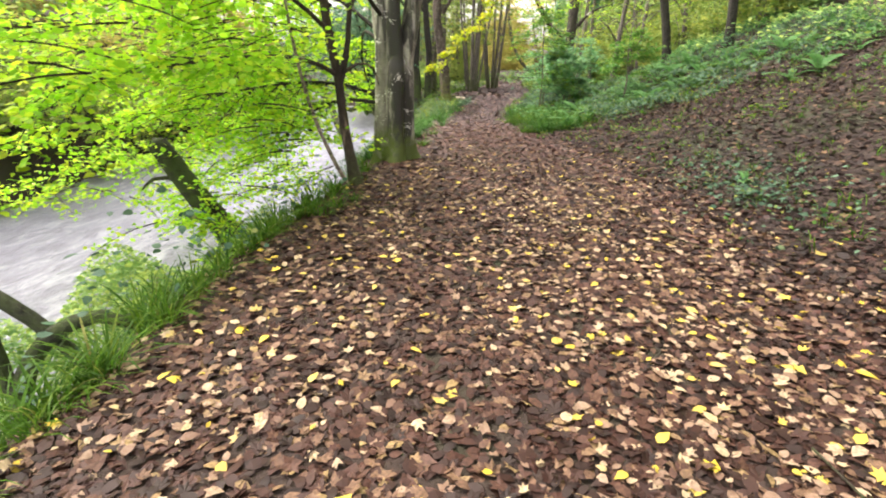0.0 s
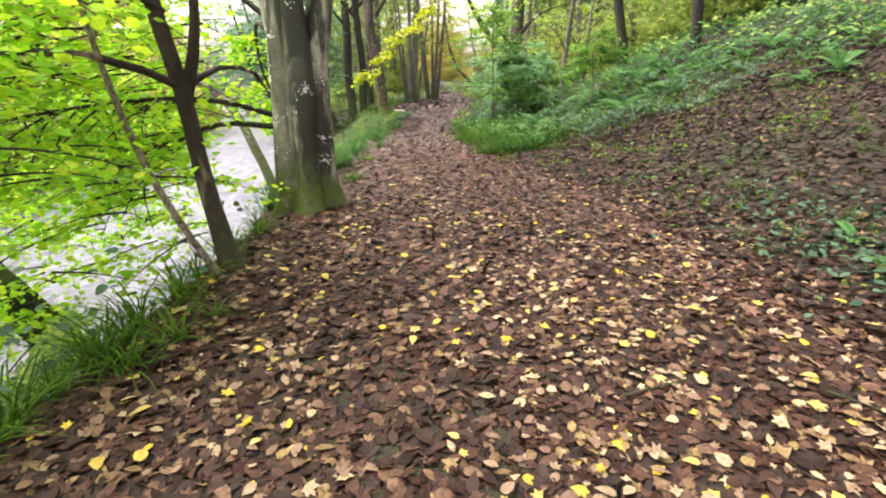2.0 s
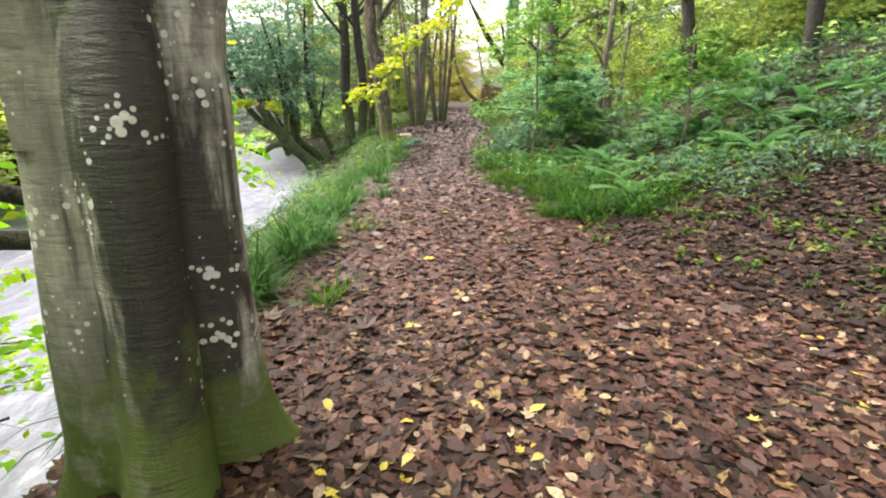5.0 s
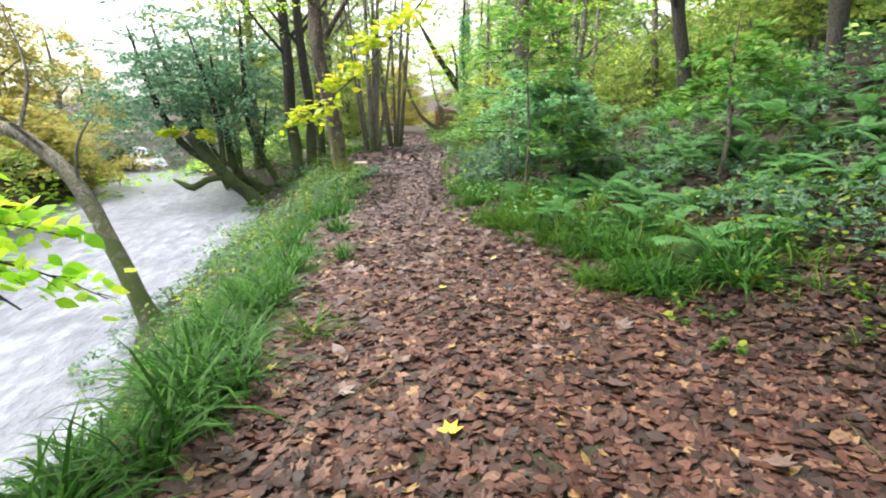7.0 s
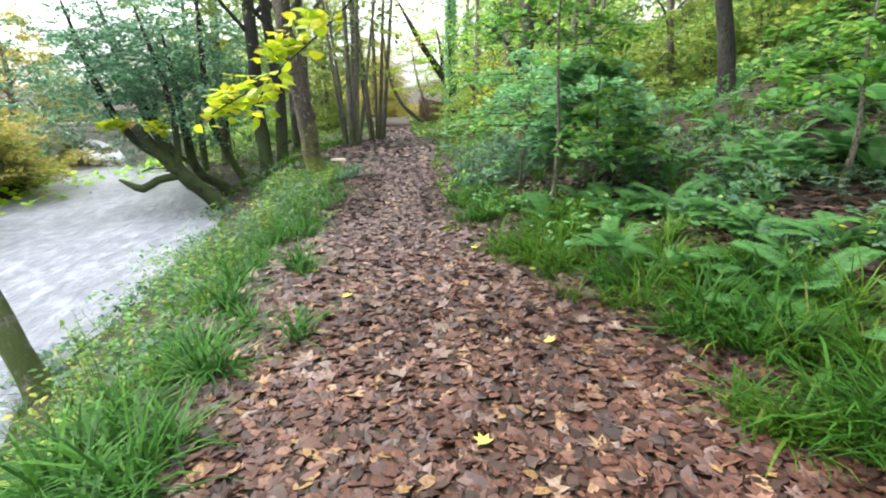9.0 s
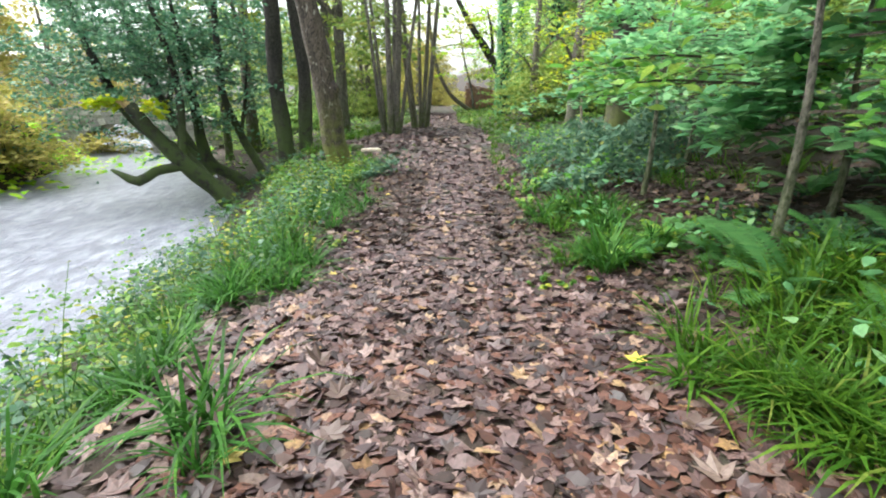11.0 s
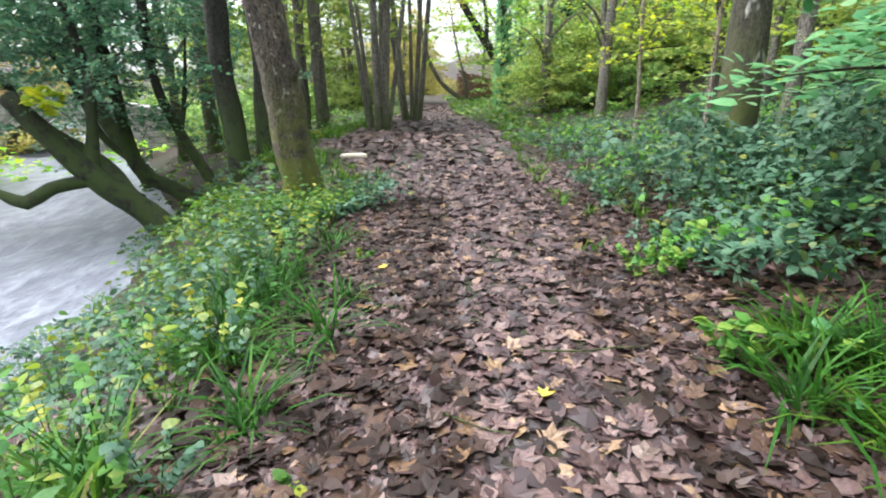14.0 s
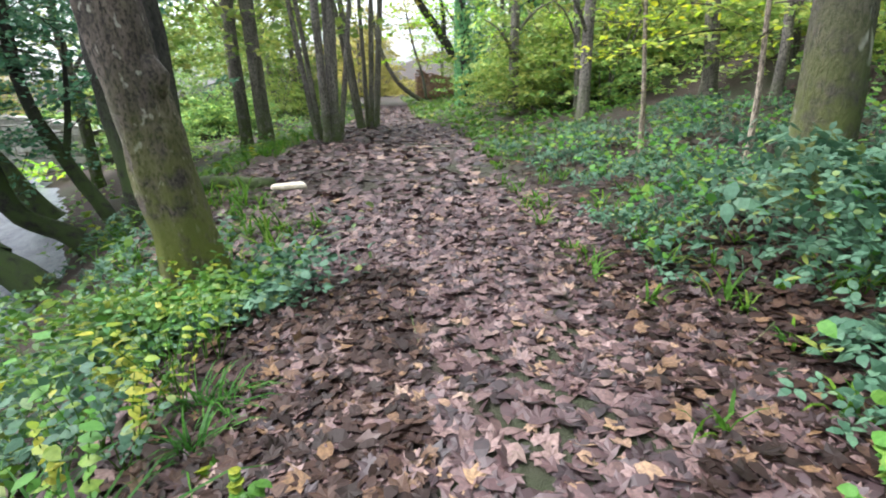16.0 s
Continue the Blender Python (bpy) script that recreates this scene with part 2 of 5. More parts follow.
M_HERB = leaf_mat("herb_leaf", [(0.0, (0.05, 0.14, 0.02)), (0.55, (0.11, 0.25, 0.03)), (0.85, (0.24, 0.36, 0.035)), (1.0, (0.48, 0.44, 0.03))], 0.4, 0.45, lush=0.9)
M_BEECH = leaf_mat("beech_leaf", [(0.0, (0.10, 0.25, 0.012)), (0.5, (0.20, 0.37, 0.018)), (0.82, (0.36, 0.43, 0.025)), (1.0, (0.58, 0.44, 0.04))], 0.55, 0.45, lush=1.9, blotch=(0.2, 0.42, 0.02))
M_BEECH_Y = leaf_mat("yellowing_beech_leaf", [(0.0, (0.24, 0.36, 0.016)), (0.6, (0.42, 0.45, 0.02)), (1.0, (0.62, 0.48, 0.03))], 0.55, 0.4, lush=1.35)
M_YELLOWING = leaf_mat("yellowing_herb_leaf", [(0.0, (0.15, 0.28, 0.03)), (0.5, (0.36, 0.40, 0.04)), (1.0, (0.56, 0.46, 0.05))], 0.45, 0.5)
M_MAPLE = leaf_mat("sapling_leaf", [(0.0, (0.06, 0.17, 0.075)), (0.6, (0.12, 0.27, 0.11)), (1.0, (0.24, 0.36, 0.16))], 0.5, 0.4, lush=1.6, gloss=0.25, blotch=(0.09, 0.2, 0.1))
M_YOUNG = leaf_mat("young_maple_leaf", [(0.0, (0.08, 0.23, 0.04)), (0.6, (0.16, 0.36, 0.06)), (1.0, (0.36, 0.46, 0.08))], 0.5, 0.55, lush=1.05)
M_HOLLY = leaf_mat("dark_evergreen_leaf", [(0.0, (0.022, 0.062, 0.036)), (0.6, (0.05, 0.11, 0.06)), (1.0, (0.11, 0.17, 0.09))], 0.3, 0.35, lush=3.0)
M_FAR_G = leaf_mat("green_wood_leaf", [(0.0, (0.065, 0.13, 0.04)), (0.6, (0.15, 0.23, 0.06)), (1.0, (0.31, 0.34, 0.08))], 0.45, 0.5, lush=2.35)
M_HAZEL = leaf_mat("hazel_leaf", [(0.0, (0.10, 0.17, 0.035)), (0.6, (0.22, 0.29, 0.06)), (1.0, (0.40, 0.38, 0.09))], 0.45, 0.5, lush=1.45)
M_FAR_Y = leaf_mat("autumn_wood_leaf", [(0.0, (0.24, 0.26, 0.05)), (0.5, (0.42, 0.37, 0.10)), (1.0, (0.50, 0.36, 0.13))], 0.45, 0.5, lush=1.25)
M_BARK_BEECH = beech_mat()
M_BARK_DARK = bark_mat("dark_wet_bark", (0.018, 0.016, 0.013), (0.065, 0.058, 0.048), (0.05, 0.075, 0.018), 1.2)
M_BARK_THIN = bark_mat("young_bark", (0.020, 0.014, 0.011), (0.075, 0.052, 0.041), (0.07, 0.11, 0.02), 0.6, 5.0, (0.24, 0.175, 0.14), 0.56, 4.2, 0.3, 0.5)
M_BARK_PALE = bark_mat("pale_stem_bark", (0.22, 0.17, 0.13), (0.42, 0.35, 0.28))
M_BARK_MOSS = bark_mat("mossy_bark", (0.045, 0.035, 0.029), (0.19, 0.145, 0.118), (0.125, 0.14, 0.02), 1.15, 7.0, (0.32, 0.29, 0.25), 0.64, 16.0, 0.6)
M_BARK_GREY = bark_mat("grey_wood_bark", (0.09, 0.08, 0.068), (0.30, 0.265, 0.23), (0.06, 0.085, 0.02), 1.0)
M_BARK_SPOT = bark_mat("lichen_bark", (0.04, 0.034, 0.028), (0.115, 0.095, 0.075), (0.085, 0.10, 0.02), 1.9, 6.0, (0.55, 0.53, 0.48), 0.63)
M_WOOD = stone_mat("torn_wood", (0.35, 0.22, 0.09), (0.6, 0.44, 0.2), 14)
M_TWIG = bark_mat("twig_bark", (0.03, 0.022, 0.016), (0.09, 0.065, 0.045))
M_STONE = stone_mat("weathered_stone", (0.30, 0.285, 0.26), (0.55, 0.53, 0.49))
M_PALE_STONE = stone_mat("pale_cut_wood", (0.5, 0.42, 0.32), (0.72, 0.64, 0.52), 20)
M_BRICK = stone_mat("old_red_brick", (0.16, 0.075, 0.05), (0.32, 0.16, 0.11), 8)


# ---- geometry helpers ----
def fast_mesh(name, V, F, smooth=False):
    """A mesh from arrays of vertices and of triangles or quads."""
    V, F = np.asarray(V, np.float32), np.asarray(F, np.int32)
    me = bpy.data.meshes.new(name)
    k = F.shape[1]
    me.vertices.add(len(V))
    me.vertices.foreach_set("co", V.ravel())
    me.loops.add(F.size)
    me.loops.foreach_set("vertex_index", F.ravel())
    me.polygons.add(len(F))
    me.polygons.foreach_set("loop_start", np.arange(0, F.size, k, dtype=np.int32))
    me.polygons.foreach_set("use_smooth", np.full(len(F), smooth))
    me.update(calc_edges=True)
    return me


def part(name, mesh, material, parent, label=""):
    """One mesh as an object under a thing (or at top level when parent is None)."""
    if isinstance(mesh, bmesh.types.BMesh):
        me = bpy.data.meshes.new(name)
        mesh.to_mesh(me)
        mesh.free()
        mesh = me
    if not mesh.materials:
        mesh.materials.append(material)
    ob = new(name, mesh)
    if parent is not None:
        ob.parent = parent
        ob.matrix_parent_inverse = parent.matrix_world.inverted()
    if label:
        tagged(ob, label)
    return ob


def thing(name, at, label, category, group="", kind=""):
    """An empty at a thing's base that parents its parts."""
    e = new(name)
    e.empty_display_size = 0.1
    e.matrix_world = Matrix.Translation(at)
    return tagged(e, label, category, group, kind)


def smooth_line(points, step):
    """Points along a rounded line through the given ones."""
    p = np.asarray(points, float)
    p = np.vstack([2 * p[0] - p[1], p, 2 * p[-1] - p[-2]])
    out = []
    for i in range(1, len(p) - 2):
        n = max(2, int(np.linalg.norm(p[i + 1] - p[i]) / step))
        for u in np.linspace(0, 1, n, endpoint=False):
            a, b, c, d = p[i - 1:i + 3]
            out.append(0.5 * (2 * b + (c - a) * u + (2 * a - 5 * b + 4 * c - d) * u * u + (3 * b - a - 3 * c + d) * u ** 3))
    out.append(p[-2])
    return np.array(out)


def tube(points, radii, segs=8, step=0.25, rough=0.0, flare=0.0, seed=0.0):
    """A tapering stem: vertices and triangles. rough: uneven girth; flare: root swelling at the base."""
    c = smooth_line(points, step)
    n = len(c)
    along = np.linspace(0, 1, n)
    r = np.interp(along, np.linspace(0, 1, len(radii)), radii)
    d = np.gradient(c, axis=0)
    d /= np.linalg.norm(d, axis=1)[:, None] + 1e-9
    ref = np.array([0.0, 1.0, 0.0]) if abs(d[0][1]) < 0.8 else np.array([1.0, 0, 0])
    s = np.cross(d, ref)
    s /= np.linalg.norm(s, axis=1)[:, None] + 1e-9
    t = np.cross(d, s)
    a = np.arange(segs) * 2 * np.pi / segs
    run = np.concatenate([[0], np.cumsum(np.linalg.norm(np.diff(c, axis=0), axis=1))])
    R = np.repeat(r[:, None], segs, 1)
    if rough:
        lob = np.sin(a[None] * 3 + seed + run[:, None] * 0.5) * 0.5 + np.sin(a[None] * 5 + seed * 2.3 - run[:, None] * 1.1) * 0.3
        bump = np.array([[noise.noise(Vector((math.cos(x) * 2 + seed, math.sin(x) * 2, h * 1.6))) for x in a] for h in run])
        R = R * (1 + rough * (0.5 * lob + 1.2 * bump))
    if flare:
        R = R * (1 + flare * np.exp(-run / 0.22)[:, None] * (1 + 0.6 * np.sin(a[None] * 4 + seed)))
    V = c[:, None] + R[..., None] * (np.cos(a)[None, :, None] * s[:, None] + np.sin(a)[None, :, None] * t[:, None])
    V = np.vstack([V.reshape(-1, 3), c[-1:] + d[-1:] * r[-1] * 0.6])
    i, j = np.meshgrid(np.arange(n - 1), np.arange(segs), indexing="ij")
    k = (j + 1) % segs
    q = np.stack([i * segs + j, i * segs + k, (i + 1) * segs + k, (i + 1) * segs + j], -1).reshape(-1, 4)
    F = np.vstack([q[:, [0, 2, 1]], q[:, [0, 3, 2]]])
    jj = np.arange(segs)
    F = np.vstack([F, np.stack([(n - 1) * segs + (jj + 1) % segs, (n - 1) * segs + jj, np.full(segs, n * segs)], -1)])
    return V, F


def joined(pieces):
    V, F, o = [], [], 0
    for v, f in pieces:
        V.append(v)
        F.append(np.asarray(f) + o)
        o += len(v)
    return np.vstack(V), np.vstack(F)


def fan(outline, curl=0.0, fold=0.0):
    """A flat leaf from its outline, folded along its rib and curled at the rim: vertices and triangles."""
    o = np.array(outline, float)
    v = np.zeros((len(o), 3))
    v[:, :2] = o
    v[:, 2] = fold * np.abs(v[:, 1]) + curl * (v[:, 0] ** 2 + v[:, 1] ** 2)
    n = len(o)
    lo, hi, f = 1, n - 1, []
    f.append((0, 1, n - 1))
    while hi - lo > 1:
        f.append((lo, lo + 1, hi))
        lo += 1
        if hi - lo > 1:
            f.append((lo, hi - 1, hi))
            hi -= 1
    return v, np.array(f)


def lobed(curl):
    """A five-lobed maple leaf about its middle."""
    half = [(r * math.cos(radians(a)), r * math.sin(radians(a))) for a, r in [(0, 0.64), (21, 0.36), (47, 0.58), (77, 0.3), (112, 0.46), (158, 0.24)]]
    o = np.array(half + [(x, -y) for x, y in reversed(half[1:])])
    v = np.zeros((len(o) + 1, 3))
    v[1:, :2] = o
    v[:, 2] = curl * (v[:, 0] ** 2 + v[:, 1] ** 2) + 0.12 * np.sin(v[:, 0] * 7) * v[:, 1]
    i = np.arange(len(o))
    return v, np.stack([np.zeros(len(o), int), 1 + i, 1 + (i + 1) % len(o)], -1)


def compound():
    """Three toothed leaflets on one stalk."""
    pieces = []
    for a, off in ((0, 0.12), (78, 0.0), (-78, 0.0)):
        v, f = fan([(-0.3, 0), (-0.16, 0.15), (0.08, 0.17), (0.34, 0), (0.08, -0.17), (-0.16, -0.15)], -0.3, 0.25)
        v = v + [0.32 + off, 0, 0]
        c, t = math.cos(radians(a)), math.sin(radians(a))
        pieces.append((np.stack([v[:, 0] * c - v[:, 1] * t, v[:, 0] * t + v[:, 1] * c, v[:, 2]], -1), f))
    return joined(pieces)


LEAF_TRI = compound()
LEAF_LOBED = lobed(0.35)
LEAF_LOBED_DOWN = lobed(-0.5)
LEAF_OVAL = fan([(-0.5, 0), (-0.2, 0.27), (0.15, 0.25), (0.55, 0), (0.15, -0.25), (-0.2, -0.27)], 0.12, 0.25)
LEAF_POINTED = fan([(-0.5, 0), (-0.3, 0.24), (0.05, 0.26), (0.32, 0.12), (0.6, 0), (0.32, -0.12), (0.05, -0.26), (-0.3, -0.24)], -0.15, 0.2)
LEAF_BROAD = fan([(-0.45, 0), (-0.36, 0.26), (-0.02, 0.37), (0.3, 0.22), (0.55, 0), (0.3, -0.22), (-0.02, -0.37), (-0.36, -0.26)], -0.2, 0.22)
LEAF_FAR = (np.array([(-0.5, 0, 0), (0.05, 0.32, 0.08), (0.55, 0, -0.05), (0.05, -0.32, 0.08)]), np.array([(0, 2, 1), (0, 3, 2)]))


def unit(a):
    return a / (np.linalg.norm(a, axis=-1, keepdims=True) + 1e-9)


def scatter(template, P, along, up, size):
    """Many leaves at once, each with its place, direction, face and size."""
    tv, tf = template
    P, along, up = np.asarray(P, float), unit(np.asarray(along, float)), np.asarray(up, float)
    side = unit(np.cross(up, along))
    face = np.cross(along, side)
    R = np.stack([along, side, face], -1) * np.asarray(size, float)[:, None, None]
    V = np.einsum("nij,kj->nki", R, tv) + P[:, None]
    F = tf[None] + (np.arange(len(P)) * len(tv))[:, None, None]
    return V.reshape(-1, 3), F.reshape(-1, 3)


def jitter(n, amount):
    return rng.normal(0, amount, (n, 3))


# ---- the lie of the land ----
Y_G, Z_G = [-60, 6, 9, 14, 19, 30, 45, 65, 120, 400], [0, 0, -0.03, -0.22, -0.5, -0.5, -0.7, -0.5, -0.2, 0]
Y_L, X_L = [-60, 2, 4, 5.3, 8, 10, 12, 14, 17, 20, 22, 23.8, 25, 27, 29, 34, 45, 60, 400], [-1.9, -1.6, -1.6, -1.4, -1.2, -1.2, -1.0, -0.85, -0.6, -0.5, -0.3, -0.05, 0.1, -0.2, -1.6, -1.0, 1.0, 3.0, 3.0]
Y_R, X_R = [-60, 6, 9, 12.5, 15, 18.6, 20, 21.5, 23, 25, 27.5, 30.5, 34.6, 46, 60, 75, 400], [2.6, 2.5, 2.2, 1.75, 1.65, 1.2, 1.4, 1.55, 2.1, 2.4, 2.9, 3.3, 4.2, 4.6, 6.2, 7.5, 7.5]
Y_N, X_N = [-60, 5, 9, 13, 17.5, 25, 30, 36, 42, 60, 120, 400], [-2.9, -2.9, -2.9, -3.0, -4.1, -3.9, -4.6, -7.3, -10.9, -21, -46, -150]
Y_F, X_F = [-60, 10, 17, 30, 36, 42, 60, 120, 400], [-11, -11.4, -12.2, -12.4, -13.8, -16, -27, -54, -170]
WATER = -2.05


def wave(x, y, s):
    return np.sin(x * 1.7 * s + 1.3 * np.sin(y * 0.9 * s)) * np.cos(y * 1.3 * s + 0.8 * np.sin(x * s))


def edges(y):
    return np.interp(y, Y_L, X_L), np.interp(y, Y_R, X_R)


def height(x, y):
    x, y = np.asarray(x, float), np.asarray(y, float)
    g = np.interp(y, Y_G, Z_G)
    L, R = edges(y)
    N, Fb = np.interp(y, Y_N, X_N), np.interp(y, Y_F, X_F)
    e = np.maximum(x - R, 0)
    soft = np.interp(y, [20, 27, 40], [1.0, 0.45, 0.5])
    near = np.minimum(e, 6)
    rise = soft * (0.16 * near + 0.03 * near ** 2) + np.clip(e - 6, 0, 30) * 0.42
    lip = np.interp(y, [6, 11, 24], [0.3, 0.55, 0.75])
    u = np.clip((L - x - lip) / (L - N - lip), 0, 1)
    drop = (WATER - g) * (0.06 * np.clip((L - x) / lip, 0, 1) + 0.94 * u ** 0.85)
    bed = -np.clip((N - x) * 0.6, 0, 0.8)
    far = np.clip(Fb - x, 0, None)
    bank = np.where(far > 0, np.minimum(far * 1.1, 1.8) + np.clip(far - 1.5, 0, 45) * 0.32, 0)
    bed = np.where(x < Fb + 1.2, bed * np.clip((x - Fb) / 1.2, 0, 1), bed)
    off = np.clip(np.maximum(e, (L - x)), 0, 1.5)
    rough = 0.018 * wave(x, y, 2.1) + (0.01 + 0.03 * off) * wave(x + 5, y - 3, 0.9) + 0.012 * wave(x * 1.3, y, 5.0)
    return g + rise + np.where(x < L, drop, 0) + np.where(x < N, bed, 0) + bank + rough


def grid_lines(a, b, fine, far, growth=1.18):
    mid = list(np.arange(a, b, fine))
    s, v = fine, mid[-1]
    while v < far[1]:
        s *= growth
        v += s
        mid.append(v)
    s, v = fine, a
    low = []
    while v > far[0]:
        s *= growth
        v -= s
        low.append(v)
    return np.array(low[::-1] + mid)


gx, gy = grid_lines(-7, 9, 0.13, (-420, 420)), grid_lines(-1.5, 34, 0.16, (-420, 600))
GX, GY = np.meshgrid(gx, gy)
GV = np.stack([GX, GY, height(GX, GY)], -1).reshape(-1, 3)
a, b = np.meshgrid(np.arange(len(gx) - 1), np.arange(len(gy) - 1))
o = (b * len(gx) + a).ravel()
ground = part("ground", fast_mesh("ground", GV, np.stack([o, o + 1, o + len(gx) + 1, o + len(gx)], -1), True), M_SOIL, None)
tagged(ground, "brown leaf-strewn woodland soil sloping down to the river", "ground", kind="structure")

wx, wy = np.arange(-60, 1.01, 0.5), np.arange(-60, 125, 0.5)
WX, WY = np.meshgrid(wx, wy)
WV = np.stack([WX, WY, WATER + 0.03 * wave(WX, WY, 1.1) + 0.02 * wave(WX + 2, WY, 2.7)], -1).reshape(-1, 3)
a, b = np.meshgrid(np.arange(len(wx) - 1), np.arange(len(wy) - 1))
o = (b * len(wx) + a).ravel()
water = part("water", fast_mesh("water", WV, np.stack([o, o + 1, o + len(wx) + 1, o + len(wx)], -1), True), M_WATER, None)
tagged(water, "pale fast rippled river with foam and sky reflection in its colour", "river", kind="structure")


# ---- trees ----
def spray(p, d, length, leaf, count, droop=0.25, width=0.5, fine=True):
    """A flat leafy spray: twig pieces, and the place, direction and face of each leaf."""
    p, d = np.array(p, float), unit(np.array(d, float))
    side = unit(np.cross(d, [0, 0, 1.0]))
    main = np.array([p + d * length * u + np.array([0, 0, -droop * length * u * u]) for u in np.linspace(0, 1, 5)])
    twigs = [tube(main, [0.006 + 0.006 * length, 0.002], 3, 0.6)] if fine else []
    P, A = [], []
    per = max(3, count // 7)
    for k in range(7):
        u = 0.12 + 0.88 * k / 6.5
        base = p + d * length * u + np.array([0, 0, -droop * length * u * u])
        sgn = 1 if k % 2 else -1
        dirn = unit(d * 0.75 + side * sgn * rng.uniform(0.5, 1.0) + np.array([0, 0, rng.uniform(-0.25, 0.1)]))
        ln = length * width * (1.1 - 0.75 * u) * rng.uniform(0.7, 1.2)
        tip = base + dirn * ln + np.array([0, 0, -0.12 * ln])
        twigs.append((np.array([base, base + [0.004, 0.004, 0.004], tip]), np.array([[0, 1, 2]])))
        for j in range(per):
            w = (j + rng.uniform(0, 1)) / per
            P.append(base + (tip - base) * w + rng.normal(0, 0.02 + leaf * 0.25, 3))
            A.append(dirn * 0.7 + side * (1 if j % 2 else -1) * sgn * 0.7 + rng.normal(0, 0.2, 3))
    return twigs, P, A


def crown_from(sprays, leaf, template, tilt=0.35):
    tw, P, A = [], [], []
    for t, p, a in sprays:
        tw += t
        P += p
        A += a
    n = len(P)
    up = np.array([0, 0, 1.0]) + jitter(n, tilt)
    V, F = scatter(template, P, A, up, leaf * rng.uniform(0.7, 1.25, n))
    return joined(tw), (V, F)


def tree(name, label, base, stems, bark, segs=12, rough=0.16, flare=0.5, category="tree", group="", step=0.2):
    """A tree of stems and limbs, each (part name, points from the base, radii)."""
    b = np.array(base, float)
    e = thing(name, tuple(b), label, category, group)
    for i, (nm, pts, rad) in enumerate(stems):
        big = nm in ("trunk", "stem")
        V, F = tube(b + np.array(pts, float), rad, segs if big else 7, step, rough if big else 0.08, flare if big else 0.0, i * 1.7 + b[0])
        part(nm, fast_mesh(nm, V, F, True), M_BARK_DARK if nm == "limb" and bark == M_BARK_BEECH else bark, e)
    return e


def leafy(e, sprays, leaf, mat, template=LEAF_OVAL, tilt=0.35, name="crown"):
    tw, lv = crown_from(sprays, leaf, template, tilt)
    holder = next((c for c in e.children if c.name.split(".")[0] in ("trunk", "stem")), e)
    tagged(part("branchwork", fast_mesh("branchwork", *tw), M_TWIG, holder), kind="stuff")
    return tagged(part(name, fast_mesh(name, *lv), mat, e), kind="stuff")


def along_limb(base, pts, n, length, leaf, count, droop=0.25, from_u=0.25, out=None):
    """Sprays set along a limb, to both sides of it."""
    c = smooth_line(np.array(base) + np.array(pts, float), 0.1)
    res = []
    for k in range(n):
        u = from_u + (1 - from_u) * (k + rng.uniform(0, 1)) / n
        i = min(int(u * (len(c) - 1)), len(c) - 2)
        d = unit(c[i + 1] - c[i])
        s = unit(np.cross(d, [0, 0, 1.0]))
        dirn = d * rng.uniform(0.3, 1.0) + s * rng.choice([-1, 1]) * rng.uniform(0.4, 1.0)
        dirn[2] = rng.uniform(-0.25, 0.2)
        res.append(spray(c[i], dirn, length * rng.uniform(0.6, 1.3), leaf, count, droop))
    return res


def on_ground(x, y, sink=0.03):
    return (x, y, float(height(x, y)) - sink)


# the grey beech beside the path, several stems grown together
BEECH = on_ground(-1.1, 8.72, 0.06)
beech_limbs = [
    [(-0.2, 0, 1.1), (-0.75, -0.25, 1.28), (-1.3, -0.7, 1.32), (-2.1, -1.3, 1.2), (-3.2, -1.9, 0.9)],
    [(-0.22, -0.1, 1.0), (-0.7, -0.3, 1.05), (-1.2, -0.2, 0.88), (-1.9, 0.2, 0.4), (-2.5, 0.6, -0.2)],
    [(-0.2, 0.1, 2.1), (-1.0, 0.3, 2.6), (-2.4, 0.2, 2.9), (-4.2, -0.4, 2.6)],
    [(-0.1, -0.15, 2.3), (-0.5, -1.2, 2.9), (-1.2, -2.6, 3.1), (-2.2, -4.2, 2.8)],
    [(-0.15, 0.15, 1.9), (-0.6, 1.0, 2.1), (-0.85, 1.9, 1.6), (-0.85, 2.6, 1.0), (-0.8, 3.0, 0.55)],
    [(0.25, 0.1, 2.6), (0.7, 1.4, 3.3), (1.0, 3.0, 3.5), (1.1, 4.6, 3.2)],
    [(0.1, 0.2, 3.4), (0.8, 2.6, 4.5), (1.8, 5.4, 4.2), (1.9, 6.8, 3.2), (1.1, 6.9, 2.2), (0.45, 6.75, 1.6), (0.0, 6.6, 1.3)],
    [(-0.2, 0, 3.0), (-1.2, 1.6, 3.8), (-2.6, 3.6, 3.8), (-4.2, 5.2, 3.2)],
    [(-0.2, -0.1, 3.0), (-1.6, -1.5, 3.9), (-3.4, -3.2, 3.9), (-5.2, -4.6, 3.2)],
    [(0.0, 0.0, 4.0), (1.4, -1.0, 5.2), (2.8, -1.6, 5.6)],
    [(0.0, 0.0, 4.4), (1.6, 2.2, 5.6), (2.9, 4.4, 5.8)],
]
hanging = []
for p in beech_limbs[:2] + beech_limbs[3:4]:
    c = smooth_line(p, 0.1)
    for k in range(7):
        q = c[int((0.25 + 0.1 * k) * (len(c) - 1))]
        d = np.array((rng.uniform(-0.5, 0.1), rng.uniform(-0.5, 0.3), rng.uniform(-0.75, -0.25)))
        hanging.append(("limb", [q, q + d * 0.4 + (-0.06, 0, 0.06), q + d * rng.uniform(0.8, 1.3)], [0.009, 0.007, 0.003]))


